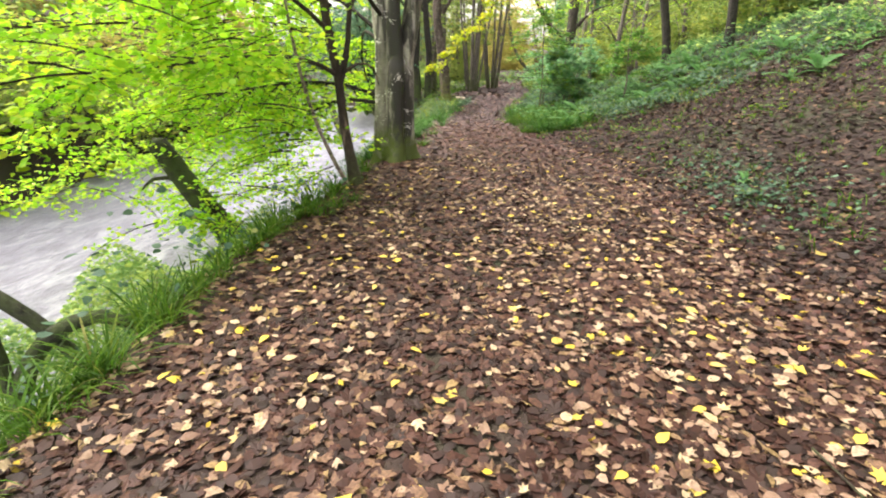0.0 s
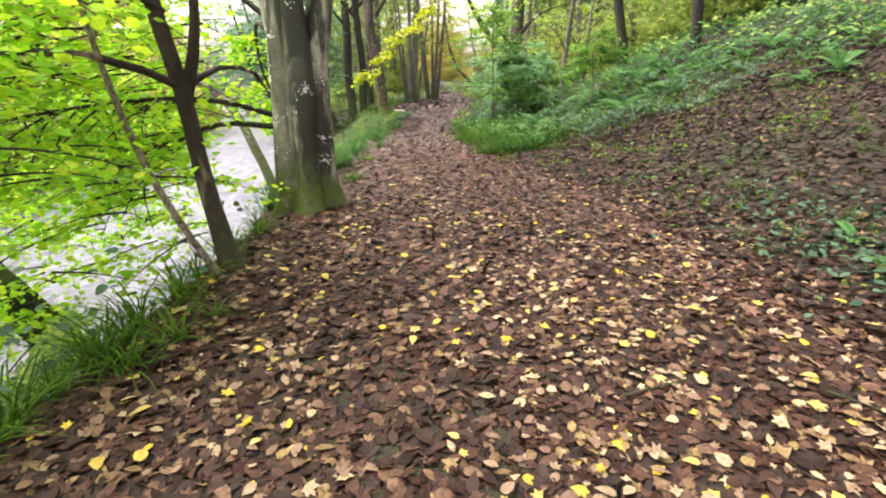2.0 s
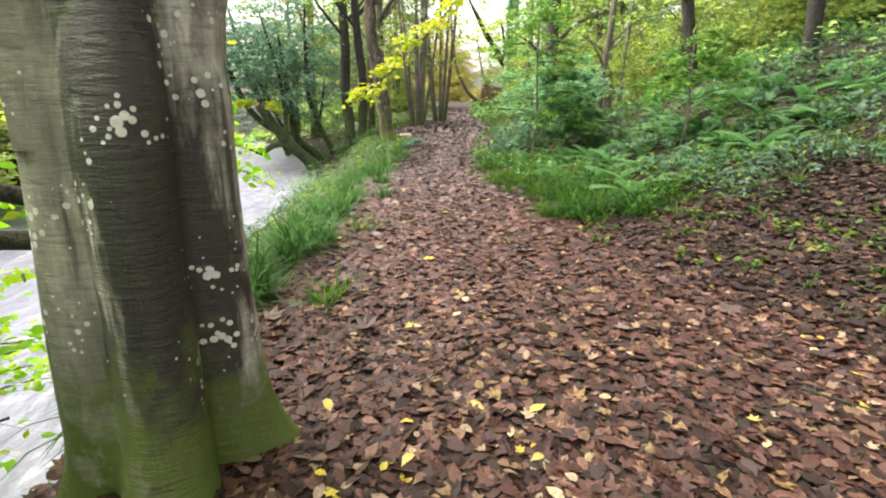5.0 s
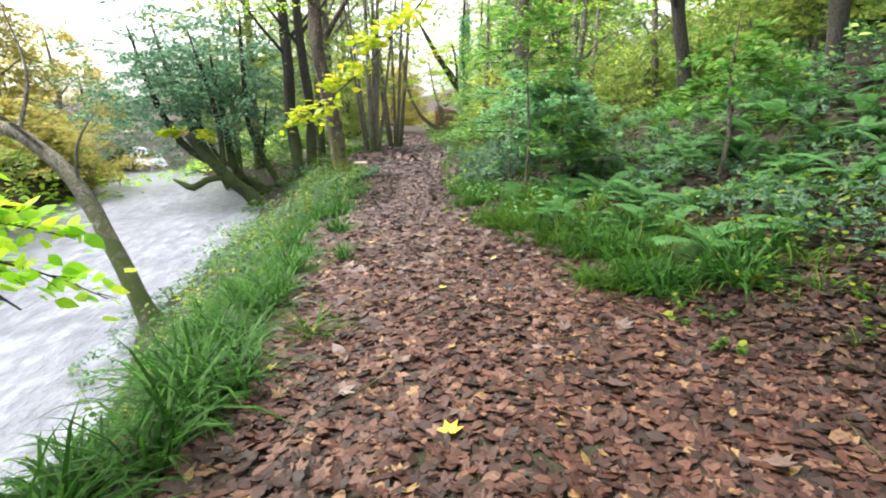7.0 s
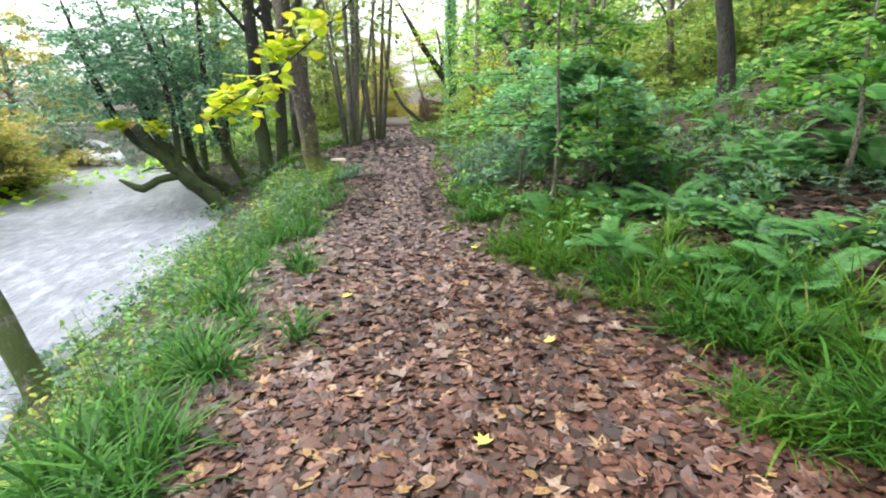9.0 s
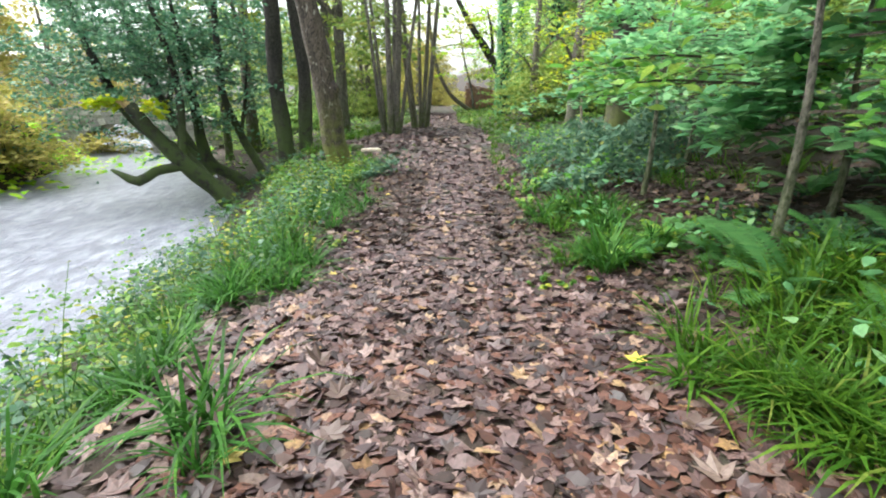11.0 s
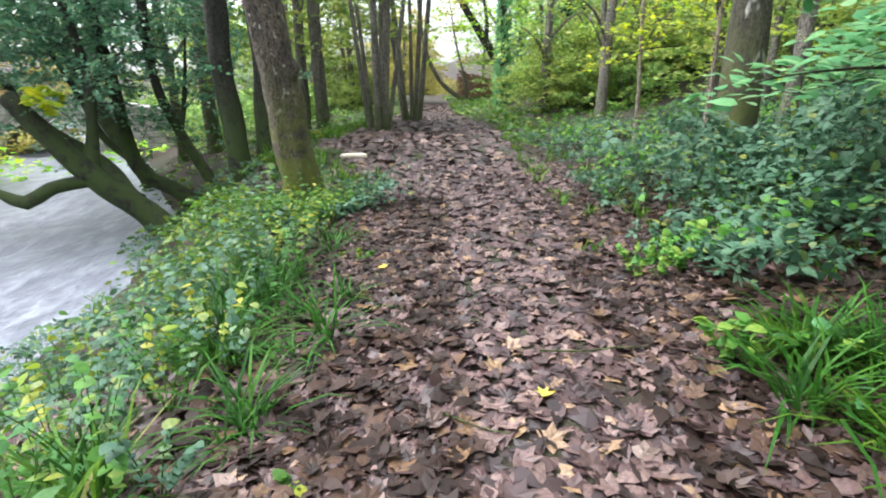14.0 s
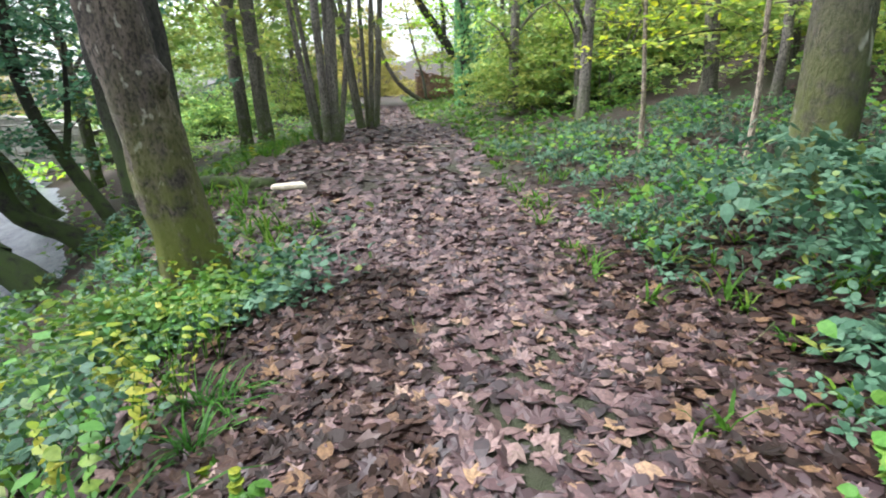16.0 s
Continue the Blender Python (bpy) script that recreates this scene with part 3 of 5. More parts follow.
def fluted_trunk(base, columns, top, segs=64, step=0.045):
    """Stems grown together into one fluted trunk with a root flare. columns: (points by height, radius low, radius high)."""
    b = np.array(base, float)
    ang = np.arange(segs) * 2 * np.pi / segs
    d = np.stack([np.cos(ang), np.sin(ang)], -1)
    rings, hs = [], np.arange(-0.15, top, step)
    for h in hs:
        u = min(max(h / top, 0), 1)
        t = np.zeros(segs)
        for x0, y0, x1, y1, r0, r1 in columns:
            c = np.array((x0 + (x1 - x0) * u * u, y0 + (y1 - y0) * u * u))
            r = r0 + (r1 - r0) * u
            along = d @ c
            disc = r * r - (c @ c - along ** 2)
            hit = np.where(disc > 0, along + np.sqrt(np.maximum(disc, 0)), 0.02)
            t += np.maximum(hit, 0.02) ** 18
        R = t ** (1 / 18)
        root = math.exp(-max(h, 0) / 0.2)
        R = R * (1 + root * (0.22 + 0.26 * np.sin(ang * 4 + 0.6) + 0.12 * np.sin(ang * 7)))
        knots = np.array([noise.noise(Vector((math.cos(q) * 1.6, math.sin(q) * 1.6, h * 0.9))) * 0.11 + noise.noise(Vector((math.cos(q) * 5.5, math.sin(q) * 5.5, h * 1.6))) * 0.055 for q in ang])
        R = R * (1 + knots)
        R = R * (1 - 0.3 * max(0.0, (h - top + 0.5) / 0.5) ** 2)
        rings.append(np.stack([b[0] + d[:, 0] * R, b[1] + d[:, 1] * R, np.full(segs, b[2] + h)], -1))
    n = len(rings)
    i, j = np.meshgrid(np.arange(n - 1), np.arange(segs), indexing="ij")
    k = (j + 1) % segs
    q = np.stack([i * segs + j, i * segs + k, (i + 1) * segs + k, (i + 1) * segs + j], -1).reshape(-1, 4)
    V = np.vstack([np.vstack(rings), [[b[0], b[1], b[2] + hs[-1] + 0.12]]])
    F = np.vstack([q[:, [0, 1, 2]], q[:, [0, 2, 3]]])
    j = np.arange(segs)
    return V, np.vstack([F, np.stack([(n - 1) * segs + j, (n - 1) * segs + (j + 1) % segs, np.full(segs, n * segs)], -1)])


beech = tree("beech_tree", "large grey-barked beech with dark streaks and moss, beside the path", BEECH, [
    ("stem", [(-0.06, -0.05, 1.3), (-0.07, -0.03, 1.8), (-0.12, 0.05, 3.0), (-0.32, 0.1, 5.5), (-0.42, 0.2, 9.0)], [0.15, 0.165, 0.15, 0.11, 0.04]),
    ("stem", [(0.1, -0.06, 1.3), (0.09, -0.06, 1.8), (0.06, 0.0, 3.0), (0.2, 0.3, 6.0), (0.4, 0.3, 9.0)], [0.14, 0.15, 0.14, 0.1, 0.03]),
    ("stem", [(0.22, 0.04, 1.2), (0.27, 0.06, 1.7), (0.4, 0.1, 2.6), (0.75, 0.2, 5.0), (1.2, 0.4, 8.0)], [0.12, 0.135, 0.13, 0.09, 0.03]),
    ("stem", [(-0.17, 0.2, 1.2), (-0.14, 0.2, 1.8), (-0.35, 0.6, 4.0), (-0.9, 0.9, 7.0)], [0.11, 0.12, 0.1, 0.03]),
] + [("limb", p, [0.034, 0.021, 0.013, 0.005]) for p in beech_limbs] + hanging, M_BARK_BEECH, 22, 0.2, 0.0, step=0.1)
V, F = fluted_trunk(BEECH, [(-0.10, -0.07, -0.06, -0.04, 0.165, 0.15), (0.10, -0.17, 0.12, -0.08, 0.15, 0.14), (0.24, 0.04, 0.28, 0.06, 0.135, 0.13), (-0.10, 0.15, -0.1, 0.18, 0.15, 0.12), (0.02, -0.02, 0.05, 0.0, 0.17, 0.15)], 1.85)
part("trunk", fast_mesh("trunk", V, F, True), M_BARK_BEECH, beech, "fluted grey trunk with a dark streak and white lichen flecks")
sp = []
for i, p in enumerate(beech_limbs):
    if i in (5, 6, 9, 10):
        continue
    sp += along_limb(BEECH, p, {4: 20, 1: 22, 0: 26}.get(i, 26), 1.0 if i != 4 else 0.5, 0.09, 56, 0.3, 0.35 if i == 4 else 0.2)
for k in range(95):
    q = np.array((rng.uniform(-9.5, -2.0), rng.uniform(-7.5, 6.5), 0))
    reach = -(q[0] + 1.0) / 8.5
    q[2] = rng.uniform(1.9 - 2.3 * reach * rng.uniform(0, 1), 4.2)
    sp.append(spray(np.array(BEECH) + q, (q[0] * 0.3 + rng.normal(), q[1] * 0.2 + rng.normal(), 0), 1.4, 0.09, 63, 0.25, 0.65))
for k in range(215):
    q = np.array((rng.uniform(-6.5, -2.0), rng.uniform(6.8, 10.8), 0))
    low_ = -0.8 if q[0] < -2.6 else 0.2
    q[2] = low_ + (3.0 - low_) * rng.uniform(0, 1) ** 1.5
    sp.append(spray(q, (rng.normal() - 0.6, rng.normal(), 0), 1.0, 0.09, 49, 0.3, 0.6))
for k in range(48):
    q = np.array((rng.uniform(-3.3, -1.7), rng.uniform(7.2, 9.2), rng.uniform(0.1, 2.6)))
    if q[1] > 8.4:
        q[0] -= 0.5
    sp.append(spray(q, (rng.normal() - 0.6, rng.normal(), 0), 0.8, 0.1, 42, 0.3, 0.6))
leafy(beech, sp, 0.085, M_BEECH, LEAF_OVAL, 0.75)
# unseen high sprays, added to darken the first stretch of path
sp = []
for k in range(75):
    q = np.array((rng.uniform(-3.0, 4.5), rng.uniform(-1.0, 10), rng.uniform(5.2, 8.2)))
    sp.append(spray(q, (rng.normal(), rng.normal(), 0), 1.6, 0.12, 63, 0.2, 0.7))
leafy(beech, sp, 0.13, M_BEECH, LEAF_FAR)
sp = along_limb(BEECH, beech_limbs[5], 22, 0.9, 0.09, 56, 0.25) + along_limb(BEECH, beech_limbs[6], 30, 0.5, 0.09, 42, 0.35, 0.45)
leafy(beech, sp, 0.1, M_BEECH_Y, LEAF_OVAL, 0.75)

# the slim forked tree at the edge of the bank
THIN = on_ground(-1.36, 6.72)
thin_limbs = [
    [(-0.07, 0.02, 1.4), (0.1, 0.35, 1.55), (0.22, 0.8, 1.5), (0.2, 1.3, 1.25)],
    [(-0.07, 0.02, 1.42), (-0.4, -0.4, 1.62), (-1.1, -1.1, 1.6), (-2.2, -2.0, 1.35)],
    [(-0.1, 0.0, 1.9), (-0.5, -0.7, 2.3), (-1.3, -1.7, 2.4), (-2.4, -2.6, 2.2)],
    [(-0.1, 0.0, 2.2), (-0.9, 0.1, 2.6), (-2.0, 0.2, 2.6)],
    [(0.1, 0.1, 2.2), (0.3, 0.9, 2.8), (0.2, 1.8, 3.0)],
]
thin = tree("young_beech", "slim forked young tree with a mossy foot at the bank's edge", THIN, [
    ("trunk", [(0.12, 0, -0.1), (0.06, 0, 0.25), (-0.02, 0.01, 0.75), (-0.07, 0.02, 1.4), (-0.16, -0.02, 2.1), (-0.2, -0.05, 3.2), (-0.5, -0.1, 6.0)], [0.078, 0.06, 0.053, 0.055, 0.042, 0.032, 0.012]),
    ("stem", [(-0.07, 0.02, 1.32), (0.03, 0.08, 1.65), (0.1, 0.12, 2.2), (0.25, 0.2, 4.0)], [0.036, 0.03, 0.025, 0.01]),
] + [("limb", p, [0.03, 0.02, 0.014, 0.005]) for p in thin_limbs], M_BARK_THIN, 10, 0.1, 0.5)
V, F = tube(np.array(THIN) + np.array([(0.08, -0.1, -0.05), (-0.12, -0.12, 0.3), (-0.4, -0.1, 1.0), (-0.62, 0, 2.0), (-0.8, 0.2, 3.6)]), [0.03, 0.026, 0.022, 0.016, 0.008], 8)
part("stem", fast_mesh("stem", V, F, True), M_BARK_PALE, thin, "pale bare side stem")
sp = []
for p in thin_limbs[1:4]:
    sp += along_limb(THIN, p, 16, 0.8, 0.09, 56, 0.25)
for k in range(60):
    q = (rng.uniform(-3.6, -0.9), rng.uniform(-3.5, 1.5), rng.uniform(1.5, 3.4))
    sp.append(spray(np.array(THIN) + q, (rng.normal(), rng.normal(), 0), 1.0, 0.08, 42, 0.25))
leafy(thin, sp, 0.095, M_BEECH, LEAF_OVAL, 0.75)
sp = [spray((rng.uniform(-3.6, -1.75), rng.uniform(5.4, 7.8), rng.uniform(0.9, 2.8)), (rng.normal() - 0.5, rng.normal(), 0), 0.8, 0.11, 42, 0.3, 0.6) for k in range(48)]
leafy(thin, sp, 0.09, M_BEECH, LEAF_OVAL, 0.8)

# leaning dark trunk below the bank
ST = np.array((-3.55, 7.95, -1.75))
st = tree("snapped_tree", "dark snapped trunk leaning over the river, its foot wrapped in ivy", ST, [
    ("trunk", [(0.2, 0.0, -0.4), (0, 0, 0.1), (-0.65, 0.0, 1.1), (-1.05, 0.0, 1.75), (-1.2, 0, 2.05)], [0.22, 0.2, 0.18, 0.165, 0.15]),
    ("stub", [(-0.95, -0.05, 1.5), (-1.25, -0.2, 1.5), (-1.4, -0.3, 1.35)], [0.04, 0.03, 0.012]),
], M_BARK_DARK)
sp = [spray(ST + np.array((-0.65 * u + rng.normal() * 0.1, -0.1 + rng.normal() * 0.12, 0.1 + 1.0 * u)), (rng.normal(), rng.normal() - 0.5, 0), 0.4, 0.08, 35, 0.5) for u in rng.uniform(-0.1, 1.0, 30)]
leafy(st, sp, 0.085, M_BEECH, LEAF_POINTED, 0.6, "ivy")

# crooked alder leaning over the water
LEAN = (-4.1, 17.55, -1.75)
lean_limbs = [[(-1.3, 1.0, 2.4), (-1.9, 0.6, 3.2), (-2.8, 0.1, 3.4)], [(-1.9, 1.2, 2.8), (-1.8, 1.6, 3.8), (-2.2, 2.0, 5.0)], [(-0.9, 0.7, 1.8), (-0.8, 0.7, 2.6), (-0.5, 0.9, 3.2)]]
lean = tree("crooked_tree", "crooked nearly bare tree leaning out over the river", LEAN, [
    ("trunk", [(0.25, -0.1, -0.3), (0, 0, 0.3), (-0.45, 0.35, 1.2), (-1.0, 0.75, 2.1), (-1.75, 1.1, 2.75), (-2.7, 1.3, 3.2), (-3.6, 1.6, 4.2)], [0.16, 0.13, 0.125, 0.12, 0.1, 0.07, 0.02]),
] + [("limb", p, [0.04, 0.025, 0.008]) for p in lean_limbs], M_BARK_GREY, 10)
sp = along_limb(LEAN, lean_limbs[1], 5, 0.6, 0.07, 16, 0.2) + along_limb(LEAN, lean_limbs[0], 4, 0.6, 0.07, 14, 0.2)
leafy(lean, sp, 0.07, M_FAR_G)


def evergreen(base, stems, tops, label, n=64, spread=1.75):
    e = tree("evergreen_tree", label, base, stems, M_BARK_DARK, 10, 0.15, 0.3, group="dark evergreens on the river bank")
    s = []
    for t in tops:
        for k in range(n):
            q = np.array(base) + t + rng.normal(0, 1, 3) * (spread * 0.62, spread * 0.62, spread * 0.5)
            s.append(spray(q, (rng.normal(), rng.normal(), rng.normal() * 0.3), 0.9, 0.14, 42, 0.15, 0.7))
    leafy(e, s, 0.125, M_HOLLY, LEAF_FAR, 0.8)
    return e


HOL = (-4.75, 29.1, -1.8)
hol = evergreen(HOL, [
    ("trunk", [(0.5, -0.1, -0.4), (0, 0, 0.15), (-0.75, -0.2, 0.95), (-1.35, -0.3, 1.75), (-1.82, -0.4, 2.5)], [0.30, 0.24, 0.21, 0.19, 0.165]),
    ("limb", [(-0.75, -0.2, 0.95), (-1.4, -0.5, 0.85), (-1.85, -0.6, 0.6), (-2.5, -0.5, 0.9)], [0.13, 0.13, 0.14, 0.04]),
    ("stem", [(-0.3, 0.2, 0.4), (-1.3, 1.2, 1.1), (-2.6, 1.5, 2.0), (-3.4, 1.5, 3.6), (-4.0, 1.4, 6.4)], [0.16, 0.15, 0.13, 0.1, 0.03]),
    ("stem", [(-0.9, 0, 1.1), (-1.0, 0.6, 2.0), (-1.2, 1.1, 3.4), (-1.9, 1.4, 6.2)], [0.12, 0.1, 0.08, 0.03]),
], [(-1.4, 1.6, 4.1), (-2.6, 1.2, 5.4), (-3.6, 0.9, 3.8)], "dark mossy evergreen with a snapped leaning trunk over the river")
STUMP = np.array(HOL) + (-1.82, -0.4, 2.5)
for k in range(7):
    a = k * 0.9
    foot = STUMP + np.array((math.cos(a) * 0.1 + 0.05, math.sin(a) * 0.1, -0.1))
    part("torn_splinter", fast_mesh("torn_splinter", *tube([foot, foot + (-0.1, 0, 0.14), foot + (-0.22 - 0.05 * (k % 3), 0.01 * k, 0.2 + 0.05 * (k % 2))], [0.07, 0.05, 0.012], 5, 0.06, 0.3), True), M_WOOD, hol)
sp = [spray(STUMP + np.array(q), (math.cos(a), math.sin(a), 0.05), 0.6, 0.16, 42, 0.3) for q, a in (((0.0, 0, 0.12), 2.9), ((-0.25, -0.1, 0.16), 3.4), ((0.2, 0.1, 0.1), 0.2), ((0.3, -0.1, 0.0), 5.9), ((-0.3, 0, 0.1), 3.1))]
leafy(hol, sp, 0.22, M_BEECH_Y, LEAF_POINTED, 0.5, "shoot")
evergreen((-4.85, 30.9, -1.85), [
    ("trunk", [(0.6, -0.1, -0.3), (0.1, 0, 0.3), (-0.6, 0, 0.75), (-0.9, 0.1, 1.4), (-1.0, 0.2, 2.6), (-1.3, 0.3, 5.5)], [0.22, 0.17, 0.16, 0.13, 0.1, 0.03]),
    ("limb", [(-0.75, 0, 1.0), (-1.5, 0.3, 1.6), (-2.0, 0.6, 2.6), (-2.8, 0.8, 4.2)], [0.09, 0.08, 0.06, 0.02]),
], [(-1.0, 0.5, 3.4), (-0.4, 0.6, 5.4), (-2.6, 0.8, 4.4)], "dark evergreen with a crooked trunk on the river bank")
evergreen((-4.0, 31.0, -1.7), [
    ("trunk", [(0.2, 0, -0.3), (-0.1, 0, 0.5), (-0.6, 0.1, 1.5), (-0.95, 0.1, 2.6), (-1.0, 0.2, 4.0), (-0.9, 0.3, 7.0)], [0.15, 0.12, 0.1, 0.1, 0.08, 0.03]),
    ("limb", [(-0.6, 0.1, 1.5), (-0.4, 0.2, 2.4), (-0.2, 0.2, 3.6)], [0.07, 0.05, 0.02]),
], [(-0.8, 0.5, 3.4), (-0.4, 0.4, 5.6)], "slender dark evergreen on the river bank", 36)
evergreen((-7.2, 34.5, -1.6), [
    ("trunk", [(0.4, 0, -0.4), (0, 0, 0.3), (-0.9, 0.2, 2.0), (-1.7, 0.4, 4.2), (-2.3, 0.5, 7.0)], [0.24, 0.2, 0.17, 0.13, 0.04]),
    ("limb", [(-0.9, 0.2, 2.0), (-0.8, 0.8, 3.4), (-0.5, 1.2, 5.6)], [0.12, 0.09, 0.03]),
], [(-1.9, 0.4, 4.2), (-2.8, 0.5, 6.0), (-0.2, 1.0, 5.0), (-3.6, 0, 3.0)], "broad grey-green evergreen leaning over the river", 60, 2.1)

# two dark straight trunks
for dx, r, lab, bend in ((0.0, 0.24, "dark straight trunk standing close beside its twin", -0.12), (0.52, 0.2, "dark sinuous trunk standing close beside its twin", 0.1)):
    b = on_ground(-2.95 + dx, 29.6 + dx * 0.4, 0.1)
    tr_ = tree("alder_tree", lab, b, [("trunk", [(0, 0, 0), (bend * 0.3, 0, 1.2), (bend, 0, 2.6), (-0.05, 0, 4.5), (-0.1, 0.1, 7.5), (0.1, 0.1, 11)], [r, r * 0.9, r * 0.85, r * 0.75, r * 0.5, 0.04]),
        ("limb", [(0, 0, 4.6), (-0.8, -0.5, 5.6), (-1.6, -0.8, 6.8)], [0.08, 0.05, 0.02]), ("limb", [(0, 0, 5.2), (0.9, 0.6, 6.4), (1.6, 1.0, 7.8)], [0.08, 0.05, 0.02])], M_BARK_DARK, group="dark twin trunks")
    sp = [spray(np.array(b) + (rng.normal() * 1.2, rng.normal() * 1.2, rng.uniform(5, 9)), (rng.normal(), rng.normal(), 0), 1.0, 0.1, 30) for k in range(30)]
    leafy(tr_, sp, 0.1, M_FAR_G)

# the mossy tree at the path's edge
MOSS = on_ground(-0.98, 25.15, 0.1)
moss = tree("mossy_tree", "tall tree with moss-covered foot and a burl beside the path", MOSS, [
    ("trunk", [(0, 0, 0), (-0.08, 0, 0.7), (-0.18, 0, 1.5), (-0.3, 0, 2.6), (-0.55, 0, 4.2), (-0.5, 0.1, 7.5), (-0.4, 0.1, 12)], [0.25, 0.215, 0.195, 0.18, 0.155, 0.11, 0.04]),
    ("burl", [(-0.1, -0.06, 1.75), (-0.06, -0.1, 1.95), (-0.16, -0.06, 2.15)], [0.07, 0.12, 0.07]),
    ("limb", [(-0.3, 0, 4.4), (0.6, -0.6, 5.6), (1.5, -1.0, 6.8)], [0.09, 0.06, 0.02]),
    ("limb", [(-0.3, 0, 5.0), (-1.4, -0.6, 6.2), (-2.4, -0.8, 7.0)], [0.09, 0.06, 0.02]),
], M_BARK_MOSS, 18, 0.24, 0.4)
# the last 60 sprays hang unseen over the path, added to shade it
sp = [spray(np.array(MOSS) + (rng.normal() * 1.6, rng.normal() * 1.6, rng.uniform(5, 10)), (rng.normal(), rng.normal(), 0), 1.1, 0.1, 34) for k in range(30)] + [spray((rng.uniform(-2.5, 4.5), rng.uniform(12.0, 20), rng.uniform(5.0, 8)), (rng.normal(), rng.normal(), 0), 1.6, 0.12, 56, 0.2, 0.7) for k in range(60)]
leafy(moss, sp, 0.1, M_BEECH)


def clump(base, stems, label, spread, n_leaf=40, mat=M_FAR_G):
    parts = []
    for k in range(stems):
        a = 2 * math.pi * k / stems + rng.uniform(0, 0.6)
        r0 = rng.uniform(0.08, 0.15)
        q = np.array([math.cos(a), math.sin(a), 0]) * 0.32
        out = np.array([math.cos(a), math.sin(a), 0]) * spread * rng.uniform(0.4, 1.2)
        parts.append(("stem", [q, q + out * 0.15 + (0, 0, 1.2), q + out * 0.45 + (0, 0, 4.0), q + out + (0, 0, 9.0), q + out * 1.3 + (0, 0, 12)], [r0, r0 * 0.85, r0 * 0.7, r0 * 0.4, 0.02]))
    e = tree("coppiced_tree", label, base, parts, M_BARK_GREY, 8, 0.12, 0.3, group="many-stemmed trees beside the path", step=0.5)
    s = [spray(np.array(base) + (rng.normal() * 1.6, rng.normal() * 1.6, rng.uniform(4, 11)), (rng.normal(), rng.normal(), 0), 1.3, 0.14, 26) for k in range(n_leaf)]
    leafy(e, s, 0.14, mat)
    return e


clump(on_ground(0.08, 36.2, 0.1), 6, "grey many-stemmed tree close beside the path", 1.3)
clump(on_ground(1.6, 41.5, 0.1), 5, "tall grey many-stemmed tree at the path's bend", 1.5)

# right-hand bank: thin trunks rising from the fern slope
def slope_tree(x, y, r, lean_x, label, top=6.0, bark=M_BARK_GREY, leaf=M_FAR_G, n=26, z0=2.4, size=0.11, spread=1.6):
    b = on_ground(x, y, 0.08)
    e = tree("woodland_tree", label, b, [
        ("trunk", [(0, 0, 0), (lean_x * 0.2, 0, 1.0), (lean_x * 0.5, 0.1, 2.4), (lean_x, 0.1, 4.5), (lean_x * 1.3, 0.2, top + 2)], [r, r * 0.88, r * 0.75, r * 0.5, 0.02]),
        ("limb", [(lean_x * 0.45, 0.1, 2.2), (lean_x * 0.45 - 0.7, -0.4, 3.0), (lean_x * 0.4 - 1.5, -0.7, 3.4)], [r * 0.35, r * 0.25, 0.01]),
        ("limb", [(lean_x * 0.6, 0.1, 2.9), (lean_x * 0.6 + 0.7, -0.3, 3.7), (lean_x * 0.6 + 1.5, -0.5, 4.0)], [r * 0.35, r * 0.25, 0.01]),
    ], bark, 8, 0.12, 0.4, group="trees on the bank", step=0.35)
    s = [spray(np.array(b) + (lean_x * 0.7 + rng.normal() * spread, rng.normal() * spread, rng.uniform(z0, top)), (rng.normal(), rng.normal(), 0), 1.2, size, 30) for k in range(n)]
    leafy(e, s, size, leaf)
    return e


slope_tree(7.6, 20.95, 0.17, -0.9, "dark leaning trunk on the fern-covered bank", 6.5, M_BARK_DARK, M_BEECH)
slope_tree(8.25, 17.7, 0.15, -0.35, "dark short trunk on the ferny bank with yellow-green leaves", 5.5, M_BARK_DARK, M_BEECH)
for x, y, r, lx in ((11.5, 22, 0.1, -0.5), (11.9, 22.3, 0.08, 0.3), (12.2, 22.0, 0.09, 0.5), (13.5, 17.5, 0.18, 0.3), (10.5, 27, 0.13, -0.4), (7.0, 26.5, 0.13, 0.3), (14.5, 25, 0.2, 0.2), (9.5, 32, 0.18, -0.2), (12.5, 12.5, 0.15, 0.3), (16.5, 20, 0.2, -0.2), (17, 14, 0.2, 0.1), (13.5, 31, 0.18, 0.3), (6.6, 33, 0.16, 0.2), (8.0, 36, 0.12, -0.2), (9.0, 29.5, 0.1, 0.2), (6.9, 39, 0.2, 0.1)):
    slope_tree(x, y, r, lx, "slender woodland tree with yellow-green leaves on the bank", 6.8, M_BARK_GREY, M_BEECH if rng.uniform() < 0.4 else M_FAR_G)

# large lichen-spotted trunk behind the brambles
slope_tree(4.42, 24.4, 0.245, 0.1, "thick trunk blotched with pale lichen and moss behind brambles", 9.0, M_BARK_SPOT, M_FAR_G, 30, 4.5)
slope_tree(4.98, 25.75, 0.035, 0.1, "pale thin sapling with yellow-green leaves", 3.2, M_BARK_PALE, M_BEECH_Y, 12, 1.6, 0.09, 0.6)
slope_tree(5.2, 28.2, 0.04, -0.15, "slender sapling with yellow-green leaves", 3.4, M_BARK_PALE, M_BEECH_Y, 16, 1.5, 0.1, 0.7)

